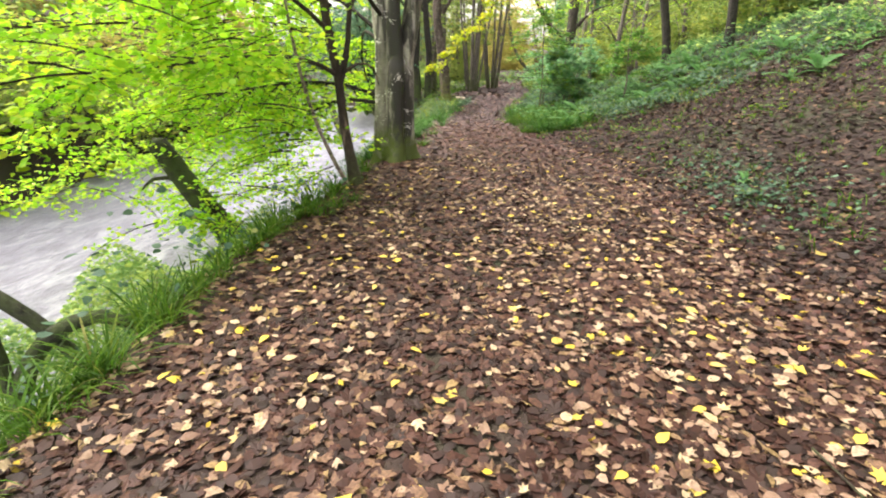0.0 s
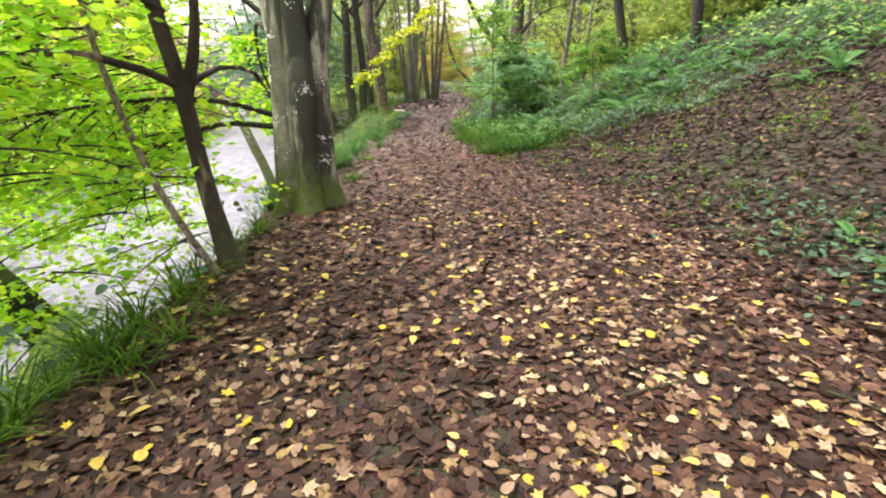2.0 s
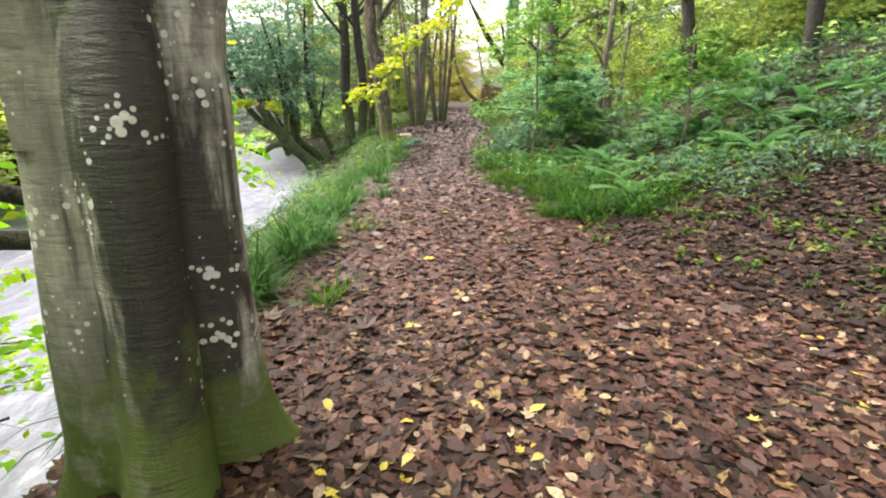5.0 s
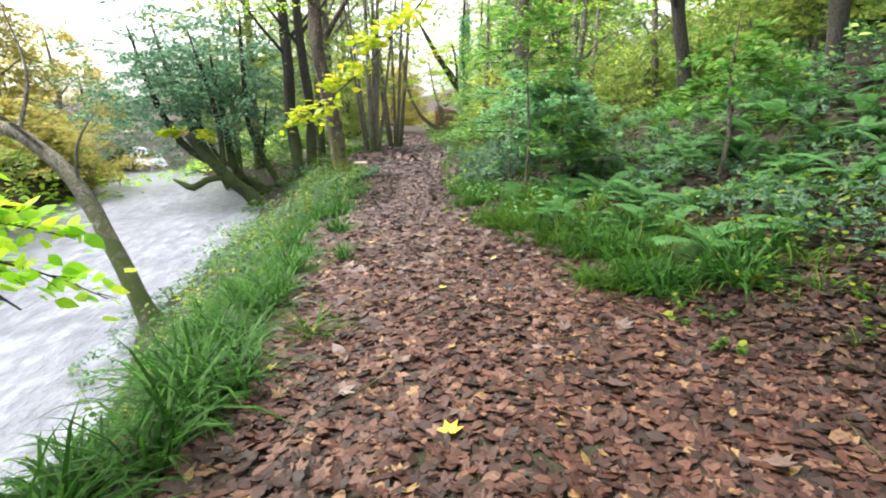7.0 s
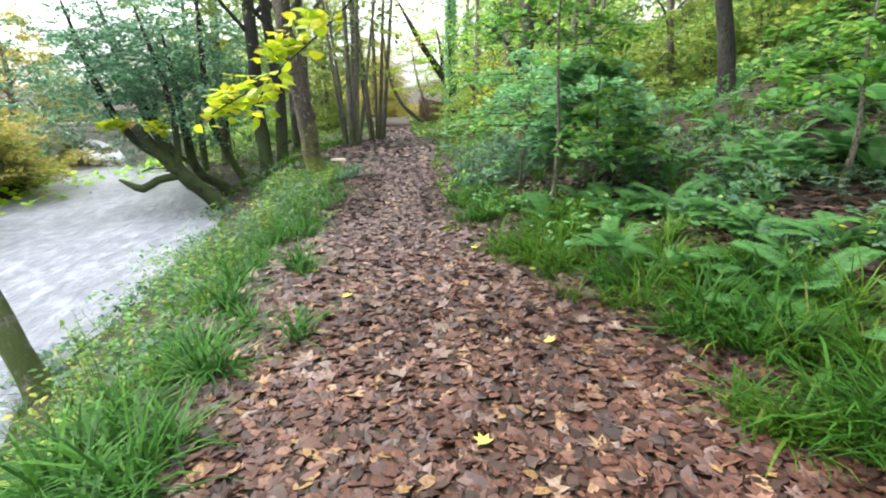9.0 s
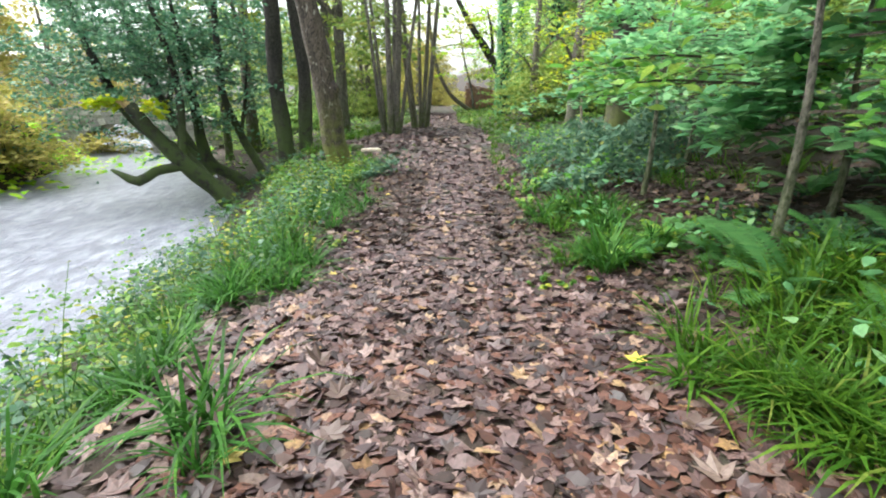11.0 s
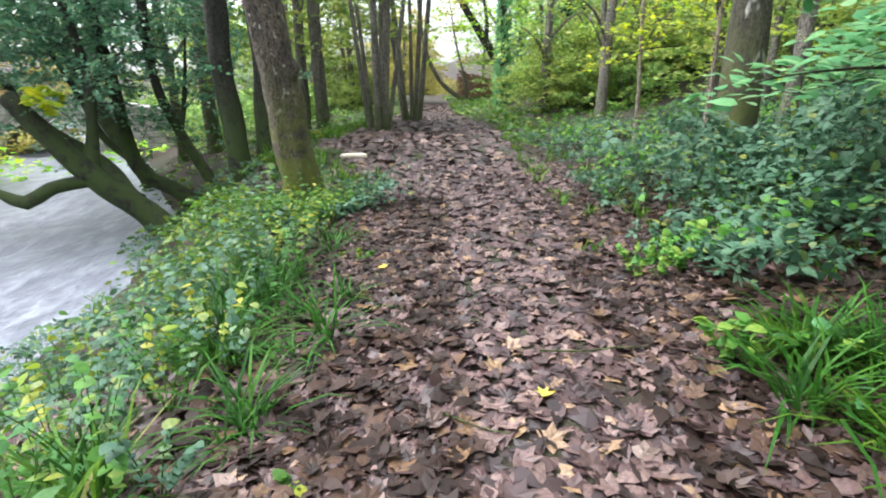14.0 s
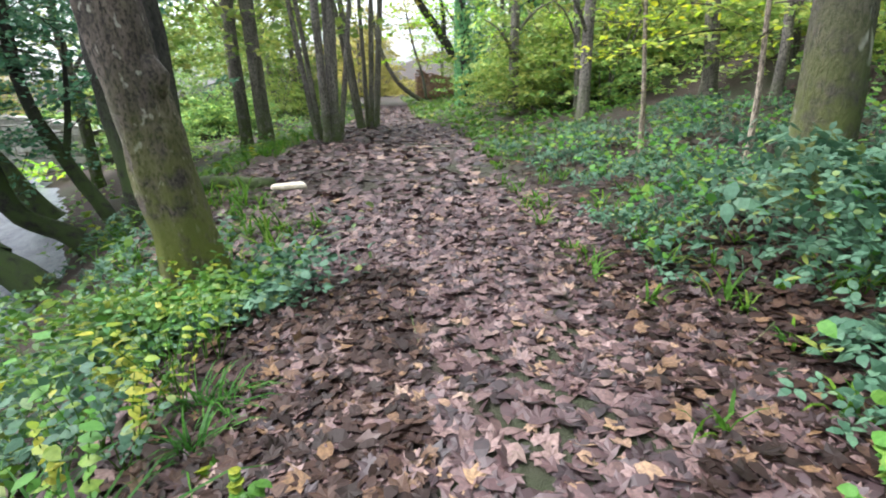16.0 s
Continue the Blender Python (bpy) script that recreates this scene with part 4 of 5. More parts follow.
# broad-leaved saplings crowding the path
def sapling(x, y, h, label, n, spread, mat, size, template=LEAF_POINTED, low=0.5, lean_to=(0, 0)):
    b = on_ground(x, y, 0.05)
    e = tree("sapling", label, b, [("trunk", [(0, 0, 0), (0.05, 0, h * 0.3), (0.0 + lean_to[0] * 0.5, 0.05 + lean_to[1] * 0.5, h * 0.65), (lean_to[0], lean_to[1], h)], [0.03, 0.024, 0.017, 0.006])], M_BARK_GREY, 8, 0.1, 0.4, group="broad-leaved saplings", step=0.2)
    s = []
    for k in range(n):
        z = rng.uniform(low, 1.0) * h
        a = rng.uniform(0, 2 * math.pi)
        rr = spread * (1.15 - z / h * 0.6)
        start = np.array(b) + (lean_to[0] * z / h, lean_to[1] * z / h, z * 0.92)
        d = np.array([math.cos(a), math.sin(a), 0.12])
        s.append(spray(start + d * rr * rng.uniform(0.05, 0.5), d, rr * rng.uniform(0.5, 0.8), size, 63, 0.22, 0.75))
    leafy(e, s, size, mat, template, 0.3)
    return e


sapling(4.1, 21.4, 2.5, "dark-stemmed sapling with tiers of broad blue-green leaves", 24, 1.8, M_MAPLE, 0.14, low=0.55)
sapling(3.3, 18.2, 2.0, "low sapling with broad green leaves leaning at the path", 34, 1.0, M_MAPLE, 0.16, low=0.35)
sapling(2.45, 17.7, 3.6, "young bright green maple beside the path", 44, 1.3, M_YOUNG, 0.1, low=0.25)
sapling(2.88, 20.2, 2.3, "tiered sapling with broad fresh leaves reaching over the path's edge", 42, 1.6, M_MAPLE, 0.105, low=0.5, lean_to=(0.25, 0.2))
sapling(4.6, 15.6, 2.2, "green sapling on the ferny bank", 22, 1.0, M_YOUNG, 0.12, low=0.4)

# woods: repeated trees, built once and set out again
def wood_tree(label, leaf_mat_, bark, h, n, size, bare=0.3):
    e = tree("forest_tree", label, (0, 0, 0), [
        ("trunk", [(0, 0, -0.4), (0.05, 0, h * 0.25), (-0.1, 0.1, h * 0.55), (0.1, 0.1, h)], [0.24, 0.2, 0.14, 0.03]),
        ("limb", [(0, 0, h * 0.35), (1.2, 0.4, h * 0.5), (2.0, 0.5, h * 0.6)], [0.09, 0.06, 0.02]),
        ("limb", [(0, 0, h * 0.42), (-1.2, -0.6, h * 0.55), (-2.1, -0.8, h * 0.62)], [0.09, 0.06, 0.02]),
        ("limb", [(0, 0, h * 0.5), (0.3, -1.2, h * 0.62), (0.4, -2.2, h * 0.7)], [0.08, 0.05, 0.02]),
    ], bark, 7, 0.12, 0.3, group="woodland beyond", step=0.8)
    s = []
    for k in range(n):
        z = rng.uniform(bare, 1.0)
        rr = 2.6 * math.sin(math.pi * min(1, 0.25 + 0.75 * (z - bare) / (1 - bare))) + 0.4
        a = rng.uniform(0, 2 * math.pi)
        q = rr * math.sqrt(rng.uniform(0.05, 1))
        s.append(spray((q * math.cos(a), q * math.sin(a), z * h), (math.cos(a), math.sin(a), rng.normal() * 0.2), 1.5, size, 21, 0.2, 0.7, False))
    leafy(e, s, size, leaf_mat_, LEAF_FAR, 0.5)
    return e


def wood_bush(label, mat, n, size, wide=1.6, tall=1.7):
    e = thing("bush", (0, 0, 0), label, "bush", "undergrowth")
    for k in range(4):
        V, F = tube(np.array([(rng.normal() * 0.1, rng.normal() * 0.1, -0.3), (rng.normal() * 0.3, rng.normal() * 0.3, tall * 0.5), (rng.normal() * wide * 0.5, rng.normal() * wide * 0.5, tall)]), [0.045, 0.03, 0.008], 5, 0.6)
        part("stem", fast_mesh("stem", V, F, True), M_BARK_GREY, e)
    s = []
    for k in range(n):
        q = rng.normal(0, 0.5, 2) * wide
        z = tall * rng.uniform(0.06, 1.0) * max(0.35, 1 - np.hypot(*q) / (wide * 2.2))
        s.append(spray((q[0], q[1], z), (rng.normal(), rng.normal(), 0.1), 0.9, size, 28, 0.2, 0.7, False))
    leafy(e, s, size, mat, LEAF_FAR, 0.6, "foliage")
    return e


def set_out(proto, places):
    first = True
    for x, y, s, turn in places:
        m = pose(x, y, float(height(x, y)), 0, 0, turn)
        if first:
            proto.matrix_basis = m @ Matrix.Diagonal((s, s, s, 1))
            first = False
        else:
            c = copy_thing(proto, m)
            c.scale = (s, s, s)


def far_places(boxes):
    out = []
    for x0, x1, y0, y1, n in boxes:
        for k in range(n):
            out.append((rng.uniform(x0, x1), rng.uniform(y0, y1), rng.uniform(0.75, 1.25), rng.uniform(0, 360)))
    return out


green = wood_tree("green-leaved woodland tree with a grey trunk", M_FAR_G, M_BARK_GREY, 9, 190, 0.3, 0.12)
gold = wood_tree("golden autumn tree standing in the wood", M_FAR_Y, M_BARK_GREY, 9, 190, 0.3, 0.06)
tall = wood_tree("tall thin-crowned tree with a long grey trunk", M_HAZEL, M_BARK_GREY, 12, 120, 0.26, 0.25)
set_out(green, far_places([(10, 30, 36, 75, 8), (-14, -6, 50, 90, 6), (-40, -20, -5, 40, 8), (16, 32, 2, 33, 7)]))
set_out(gold, far_places([(4, 10, 84, 112, 7), (-4, 6, 100, 130, 6), (-40, -19, 22, 60, 12), (12, 24, 55, 85, 3), (-60, -25, 50, 90, 6)]))
# the last box holds unseen trees, added to shade the open slope
set_out(tall, far_places([(-8, -2, 35, 44, 4), (-7, 0.0, 47, 75, 7), (10, 20, 40, 75, 7), (14, 34, 4, 30, 6), (9.5, 16, -7, 3.5, 6)]))
low_g = wood_bush("green leafy bush in the woodland undergrowth", M_FAR_G, 80, 0.19, 1.9, 2.4)
low_y = wood_bush("yellow autumn bush growing by the water", M_FAR_Y, 80, 0.18, 1.9, 2.2)
low_b = wood_bush("yellow-green hazel bush with many stems", M_HAZEL, 110, 0.19, 2.4, 3.8)
set_out(low_g, far_places([(9, 18, 30, 60, 10), (10, 24, 8, 30, 14), (-9, -4.5, 40, 60, 8), (-17, -13, -6, 20, 6), (-16.5, -12.5, 51, 56, 6)]))
set_out(low_y, far_places([(-15.5, -13.4, 20, 38, 12), (-24, -15, 10, 46, 12), (5.5, 10, 78, 100, 6), (-1, 4, 84, 110, 6)]))
set_out(low_b, far_places([(10, 17, 17, 34, 12), (8, 14, 36, 66, 12), (-17, -12.4, -8, 26, 20), (-5, 0, 50, 80, 6), (14, 24, 0, 30, 10), (9.5, 14, 29, 42, 4)]))


# ---- ivy-clad and leaning trees where the path ends ----
def ivy_tree(x, y, r, h, label):
    b = on_ground(x, y, 0.1)
    e = tree("ivy_tree", label, b, [("trunk", [(0, 0, 0), (0.1, 0, h * 0.3), (-0.1, 0, h * 0.6), (0, 0, h)], [r, r * 0.8, r * 0.6, 0.05])], M_BARK_DARK, 9, 0.1, 0.3, group="ivy-clad trunks", step=0.5)
    n = 2600
    a, z = rng.uniform(0, 2 * np.pi, n), rng.uniform(0, h * 0.8, n)
    rad = r * (1.25 - 0.5 * z / h) + rng.uniform(0, 0.22, n)
    P = np.array(b) + np.stack([np.cos(a) * rad, np.sin(a) * rad, z], -1)
    out = np.stack([np.cos(a), np.sin(a), np.full(n, 0.3)], -1)
    along = np.stack([rng.normal(0, 0.3, n), rng.normal(0, 0.3, n), -np.ones(n)], -1)
    V, F = scatter(LEAF_FAR, P, along, out + jitter(n, 0.35), rng.uniform(0.12, 0.24, n))
    tagged(part("ivy", fast_mesh("ivy", V, F), M_HOLLY if x > 8.5 else M_MAPLE, e, "glossy ivy leaves"), kind="stuff")


ivy_tree(7.65, 49.0, 0.3, 11, "straight trunk clothed in green ivy")
ivy_tree(9.6, 44.5, 0.36, 11, "thick trunk smothered in dark ivy")
ivy_tree(10.6, 56.0, 0.3, 11, "far trunk wrapped in dark ivy")
bend = tree("bowed_tree", "thin bowed trunk arching up beside the path", on_ground(7.6, 61.5, 0.1), [
    ("trunk", [(0.2, 0, 0), (-0.8, 0, 0.6), (-2.2, 0, 1.9), (-3.3, 0, 4.2), (-3.8, 0, 7.5), (-3.9, 0, 11)], [0.2, 0.18, 0.16, 0.14, 0.1, 0.03]),
    ("limb", [(0.2, 0, 0), (-0.1, 0, 2.2), (-0.8, 0, 4.8), (-1.4, 0, 8.5)], [0.12, 0.1, 0.07, 0.02])], M_BARK_GREY, 8, group="trees where the path bends", step=0.5)
leafy(bend, [spray(np.array(on_ground(5.0, 62)) + (rng.normal() * 2.2, rng.normal() * 1.5, rng.uniform(2, 9)), (rng.normal(), rng.normal(), 0), 1.5, 0.24, 28, 0.2, 0.7, False) for k in range(90)], 0.24, M_FAR_Y, LEAF_FAR, 0.5)
lean2 = tree("leaning_tree", "dark thick trunk leaning over the ruined wall", on_ground(10.6, 59.0, 0.1), [
    ("trunk", [(0.4, 0, 0), (-0.4, 0, 1.6), (-1.8, 0, 4.0), (-3.6, 0, 6.6), (-5.6, 0, 10)], [0.36, 0.33, 0.3, 0.24, 0.08]),
    ("limb", [(-1.8, 0, 4.0), (-1.7, 0.3, 5.6), (-2.2, 0.5, 8.2)], [0.16, 0.12, 0.03])], M_BARK_DARK, 9, group="trees where the path bends", step=0.5)
leafy(lean2, [spray(np.array(on_ground(8.5, 60)) + (rng.normal() * 2.4, rng.normal() * 1.5, rng.uniform(3, 10)), (rng.normal(), rng.normal(), 0), 1.5, 0.24, 28, 0.2, 0.7, False) for k in range(80)], 0.24, M_BEECH, LEAF_FAR, 0.5)
clump(on_ground(10.2, 48.0, 0.1), 6, "pale many-stemmed hazel on the verge", 1.4, 50, M_BEECH)


def block(size, at, seed, bevel=0.02, wobble=0.02, turn=0.0):
    """A rough-edged block as a bmesh."""
    bm = bmesh.new()
    bmesh.ops.create_cube(bm, size=1.0)
    bmesh.ops.scale(bm, vec=size, verts=bm.verts)
    bmesh.ops.bevel(bm, geom=bm.edges[:], offset=bevel, segments=1, affect="EDGES")
    for v in bm.verts:
        v.co += Vector([noise.noise(v.co * 5 + Vector((seed, i * 3.1, 0))) for i in range(3)]) * wobble
    bmesh.ops.transform(bm, matrix=pose(*at, 0, 0, turn), verts=bm.verts)
    return bm


# ruined brick wall beside the bowed tree
RUIN = on_ground(8.9, 62.6)
ruin = thing("ruined_wall", RUIN, "low crumbling red-brick wall end under the trees", "wall")
me_brick = None
rr_ = random.Random(4)
for row in range(24):
    top_cut = 13 - max(0, row - 15) * 1.5 - (row % 2) * 0.5
    for k in range(13):
        if k > top_cut or (row > 18 and rr_.random() < 0.3):
            continue
        if me_brick is None:
            bm = block((0.235, 0.5, 0.085), (0, 0, 0), 1, 0.008, 0.006)
            me_brick = bpy.data.meshes.new("brick")
            bm.to_mesh(me_brick)
            bm.free()
            me_brick.materials.append(M_BRICK)
        ob = new("brick", me_brick)
        ob.parent = ruin
        ob.location = (-1.7 + k * 0.25 + (row % 2) * 0.125, rr_.uniform(-0.02, 0.02), 0.02 + row * 0.098)

# ---- stone bridge over the river ----
BR = (-14.9, 45.0)
bridge = thing("stone_bridge", (BR[0], BR[1], WATER), "small old stone bridge with one round arch over the river", "bridge")
SPAN, RISE, DEPTH = 1.85, 1.6, 2.6
bm = bmesh.new()
arch = [(SPAN * math.cos(radians(a)), RISE * math.sin(radians(a))) for a in range(0, 181, 12)]
deck = lambda x: 2.4 - 0.03 * x * x
xs = [5.2, 3.6] + [p[0] for p in arch] + [-3.6, -5.2]
low = [-0.6, -0.6] + [p[1] for p in arch] + [-0.6, -0.6]
cols = []
for x, z in zip(xs, low):
    cols.append([bm.verts.new((x, s_ * DEPTH / 2, zz)) for s_ in (-1, 1) for zz in (z, deck(x))])
for p, q in zip(cols, cols[1:]):
    for a, b in ((0, 1), (1, 3), (3, 2), (2, 0)):
        bm.faces.new((p[a], p[b], q[b], q[a]))
bmesh.ops.recalc_face_normals(bm, faces=bm.faces)
bmesh.ops.transform(bm, matrix=pose(BR[0], BR[1], WATER, 0, 0, 6), verts=bm.verts)
part("wall", bm, M_STONE, bridge)
for a in range(6, 180, 12):
    x, z = (SPAN + 0.16) * math.cos(radians(a)), (RISE + 0.16) * math.sin(radians(a))
    bm = block((0.34, 0.16, 0.33), (0, 0, 0), a, 0.015, 0.015)
    bmesh.ops.transform(bm, matrix=pose(BR[0], BR[1], WATER, 0, 0, 6) @ pose(x, -DEPTH / 2 - 0.02, z, 0, -a, 0), verts=bm.verts)
    part("voussoir", bm, M_STONE, bridge)
for k in range(16):
    x = -4.9 + k * 0.65
    bm = block((0.62, 0.34, 0.16), (0, 0, 0), k, 0.02, 0.02)
    bmesh.ops.transform(bm, matrix=pose(BR[0], BR[1], WATER, 0, 0, 6) @ pose(x, -DEPTH / 2 + 0.12, deck(x) + 0.08, 0, 3.4 * x * 0.5, 0), verts=bm.verts)
    part("coping_stone", bm, M_STONE, bridge)

facing = None
for row in range(10):
    for k in range(18):
        x, z = -5.0 + k * 0.58 + (row % 2) * 0.27, -0.35 + row * 0.28
        if math.hypot(x / (SPAN + 0.6), z / (RISE + 0.5)) < 1 or z > deck(x) - 0.16:
            continue
        if facing is None:
            bm = block((0.55, 0.12, 0.255), (0, 0, 0), 5, 0.025, 0.02)
            facing = bpy.data.meshes.new("facing_stone")
            bm.to_mesh(facing)
            bm.free()
            facing.materials.append(M_STONE)
        ob = new("facing_stone", facing)
        ob.matrix_world = pose(BR[0], BR[1], WATER, 0, 0, 6) @ pose(x, -DEPTH / 2 - 0.01, z, 0, 180 * (k % 2), 0)
        ob.parent = bridge
        ob.matrix_parent_inverse = bridge.matrix_world.inverted()

# ---- fallen wood ----
LOG = on_ground(-1.15, 28.7)
log = thing("fallen_log", LOG, "dark rotting log lying on the leaves", "log")
V, F = tube(np.array(LOG) + np.array([(-0.9, 0.25, 0.1), (-0.3, 0.1, 0.12), (0.4, -0.05, 0.1)]), [0.13, 0.12, 0.1], 10, 0.1, 0.25)
part("trunk", fast_mesh("trunk", V, F, True), M_BARK_DARK, log)
slab = part("split_log", block((0.5, 0.26, 0.1), (-0.5, 28.45, float(height(-0.5, 28.45)) + 0.07), 3, 0.03, 0.05, 12), M_PALE_STONE, None)
tagged(slab, "pale freshly split piece of wood on the leaves", "log")
DRIFT = np.array((-2.78, 3.0, -0.47))
drift = tree("dead_branch", "curved dark dead branch sticking out of the bank", DRIFT, [
    ("limb", [(-0.16, -0.05, -0.55), (-0.05, 0, -0.12), (0.12, 0.0, 0.15), (0.32, 0.02, 0.34), (0.62, 0.05, 0.46), (0.85, 0.15, 0.3)], [0.075, 0.065, 0.06, 0.058, 0.045, 0.03]),
    ("limb", [(0.5, 0.08, -0.1), (0.28, 0.06, 0.26), (-0.02, 0.04, 0.56), (-0.5, 0.0, 0.85), (-1.1, -0.1, 1.0)], [0.04, 0.05, 0.05, 0.045, 0.03]),
    ("limb", [(-0.2, 0.02, 0.62), (-0.14, 0.0, 0.3), (-0.12, -0.02, -0.3)], [0.03, 0.045, 0.05]),
], M_BARK_DARK, 9, 0.15, 0.0)

# ---- leaf litter ----
def litter(name, label, n, region, size, template_list, mat, lift=0.02):
    """Fallen leaves lying over the ground, drawn at random within a region."""
    x, y = region(n)
    z = height(x, y)
    d = 0.05
    up = np.stack([-(height(x + d, y) - z) / d, -(height(x, y + d) - z) / d, np.ones(len(x))], -1)
    a = rng.uniform(0, 2 * np.pi, len(x))
    along = np.stack([np.cos(a), np.sin(a), rng.normal(0, 0.16, len(x))], -1)
    P = np.stack([x, y, z + rng.uniform(0.004, lift, len(x))], -1)
    s = rng.uniform(size[0], size[1], len(x))
    up = up + jitter(len(x), 0.24)
    pieces, k = [], len(template_list)
    for i, t in enumerate(template_list):
        pieces.append(scatter(t, P[i::k], along[i::k], up[i::k], s[i::k]))
    ob = part(name, fast_mesh(name, *joined(pieces)), mat, None)
    return tagged(ob, label, "fallen leaves", kind="stuff")


def path_region(y0, y1, over=0.25, fade0=0.0, fade1=0.0):
    def f(n):
        y = rng.uniform(y0, y1, n)
        if fade0:
            y = np.where(rng.uniform(0, 1, n) < (y - y0) / fade0, y, rng.uniform(y0 + fade0, y1, n))
        if fade1:
            y = np.where(rng.uniform(0, 1, n) < (y1 - y) / fade1, y, rng.uniform(y0, y1 - fade1, n))
        L, R = edges(y)
        return rng.uniform(0, 1, n) * (R - L + 2 * over) + L - over, y
    return f


def slope_region(y0, y1, e0, e1):
    def f(n):
        y = rng.uniform(y0, y1, n)
        return edges(y)[1] + rng.uniform(e0, e1, n), y
    return f


def bank_region(y0, y1, d0, d1):
    def f(n):
        y = rng.uniform(y0, y1, n)
        return edges(y)[0] - rng.uniform(d0, d1, n), y
    return f


T2 = [LEAF_LOBED, LEAF_LOBED_DOWN, LEAF_POINTED]
litter("leaf_litter", "small brown, tan and yellow leaves covering the path", 33000, path_region(-0.6, 11.5, 0.5, 0, 5.0), (0.055, 0.1), [LEAF_LOBED, LEAF_OVAL, LEAF_POINTED, LEAF_LOBED_DOWN], M_LITTER_PALE)
def pale_region(n):
    """Along the first stretch, thinner over the trodden middle."""
    y = rng.uniform(-0.6, 10.5, n)
    L, R = edges(y)
    x = L - 0.3 + rng.uniform(0, 1, n) * (R - L + 0.9)
    trod = np.exp(-((x - 0.05) / 0.42) ** 2) * 0.93
    far = np.clip((y - 3.5) / 8, 0, 0.9)
    keep_ = rng.uniform(0, 1, n) > np.maximum(trod, far) + 0.3 * (wave(x, y, 1.9) > 0.2) + 0.3 * (x < -0.6)
    return x[keep_], y[keep_]


litter("leaf_litter", "cream and yellow leaves freshly fallen on the path", 12000, pale_region, (0.03, 0.085), [LEAF_OVAL, LEAF_LOBED, LEAF_BROAD, LEAF_LOBED_DOWN], M_CREAM, 0.035)
litter("leaf_litter", "red-brown leaves covering the path", 25000, path_region(5.5, 19, 0.3, 4.0, 5.0), (0.055, 0.11), T2 + [LEAF_OVAL], M_LITTER_RED)
litter("leaf_litter", "mauve-brown curled maple leaves covering the path", 17000, path_region(12, 27, 0.35, 5.0, 0), (0.07, 0.145), T2, M_LITTER)
litter("leaf_litter", "brown leaves covering the far end of the path", 7500, path_region(26, 60, 0.0), (0.15, 0.26), T2, M_LITTER)
litter("leaf_litter", "brown leaves strewn on the open slope", 2600, slope_region(-0.6, 11, -0.3, 1.3), (0.055, 0.1), [LEAF_LOBED, LEAF_OVAL, LEAF_LOBED_DOWN], M_LITTER_RED, 0.03)
# the slope's shade is painted in by this darker litter
litter("leaf_litter", "shade-toned leaf cover on the open slope", 34000, slope_region(-0.6, 12.5, 0.2, 7.5), (0.045, 0.1), [LEAF_LOBED, LEAF_OVAL, LEAF_LOBED_DOWN], M_LITTER_SHADED, 0.055)
litter("leaf_litter", "brown leaves under the ferns and brambles", 13000, slope_region(11, 30, 0.0, 7), (0.07, 0.14), T2, M_LITTER_SHADED, 0.03)
litter("leaf_litter", "brown leaves on the river bank", 2400, bank_region(-1, 13, 0.1, 1.6), (0.06, 0.11), T2, M_LITTER_RED, 0.03)
litter("leaf_litter", "dark brown leaves caught among the bank's grass", 6000, bank_region(13, 26, 0.0, 2.2), (0.07, 0.14), T2, M_LITTER, 0.03)
litter("leaf_litter", "red-brown leaves gathered at the slope's foot", 3600, slope_region(10.3, 15.5, -0.15, 1.6), (0.055, 0.115), T2, M_LITTER_RED, 0.03)
litter("leaf_litter", "shade-toned leaves on the fern bank's foot", 6500, slope_region(9.5, 15.5, 0.1, 3.4), (0.05, 0.11), T2, M_LITTER_SHADED, 0.045)

# darker litter copy again, painting shade along both edges
litter("leaf_litter", "shade-toned leaves along the bank's shoulder", 3000, bank_region(19.5, 24.5, -0.75, 0.6), (0.07, 0.13), T2, M_LITTER_SHADED, 0.045)
litter("leaf_litter", "shade-toned leaves under the brambles' edge", 3600, slope_region(18.8, 24.5, -0.35, 1.8), (0.07, 0.13), T2, M_LITTER_SHADED, 0.045)
litter("leaf_litter", "brown leaves round the fallen log", 3600, bank_region(25.0, 31, -0.4, 1.9), (0.08, 0.15), T2, M_LITTER, 0.04)
for i, (tmpl, nm) in enumerate(((LEAF_LOBED, "maple"), (LEAF_POINTED, "beech"))):
    me = fast_mesh("fallen_leaf", *tmpl)
    me.materials.append(M_YELLOW)
    for k in range(72 if i == 0 else 100):
        if i == 1 or k < 60:
            y = rng.uniform(0.6, 9)
            x = rng.uniform(-1.4, 3.4)
            s = rng.uniform(0.05, 0.1)
        else:
            y = rng.uniform(9, 26)
            L, R = edges(y)
            x = rng.uniform(L, R)
            s = rng.uniform(0.08, 0.13)
        ob = new("fallen_leaf", me)
        ob.matrix_world = pose(x, y, float(height(x, y)) + 0.03, rng.normal() * 8, rng.normal() * 8, rng.uniform(0, 360)) @ Matrix.Scale(s, 4)
        tagged(ob, "fresh yellow %s leaf lying on the brown litter" % nm, "leaf", "yellow leaves on the path")


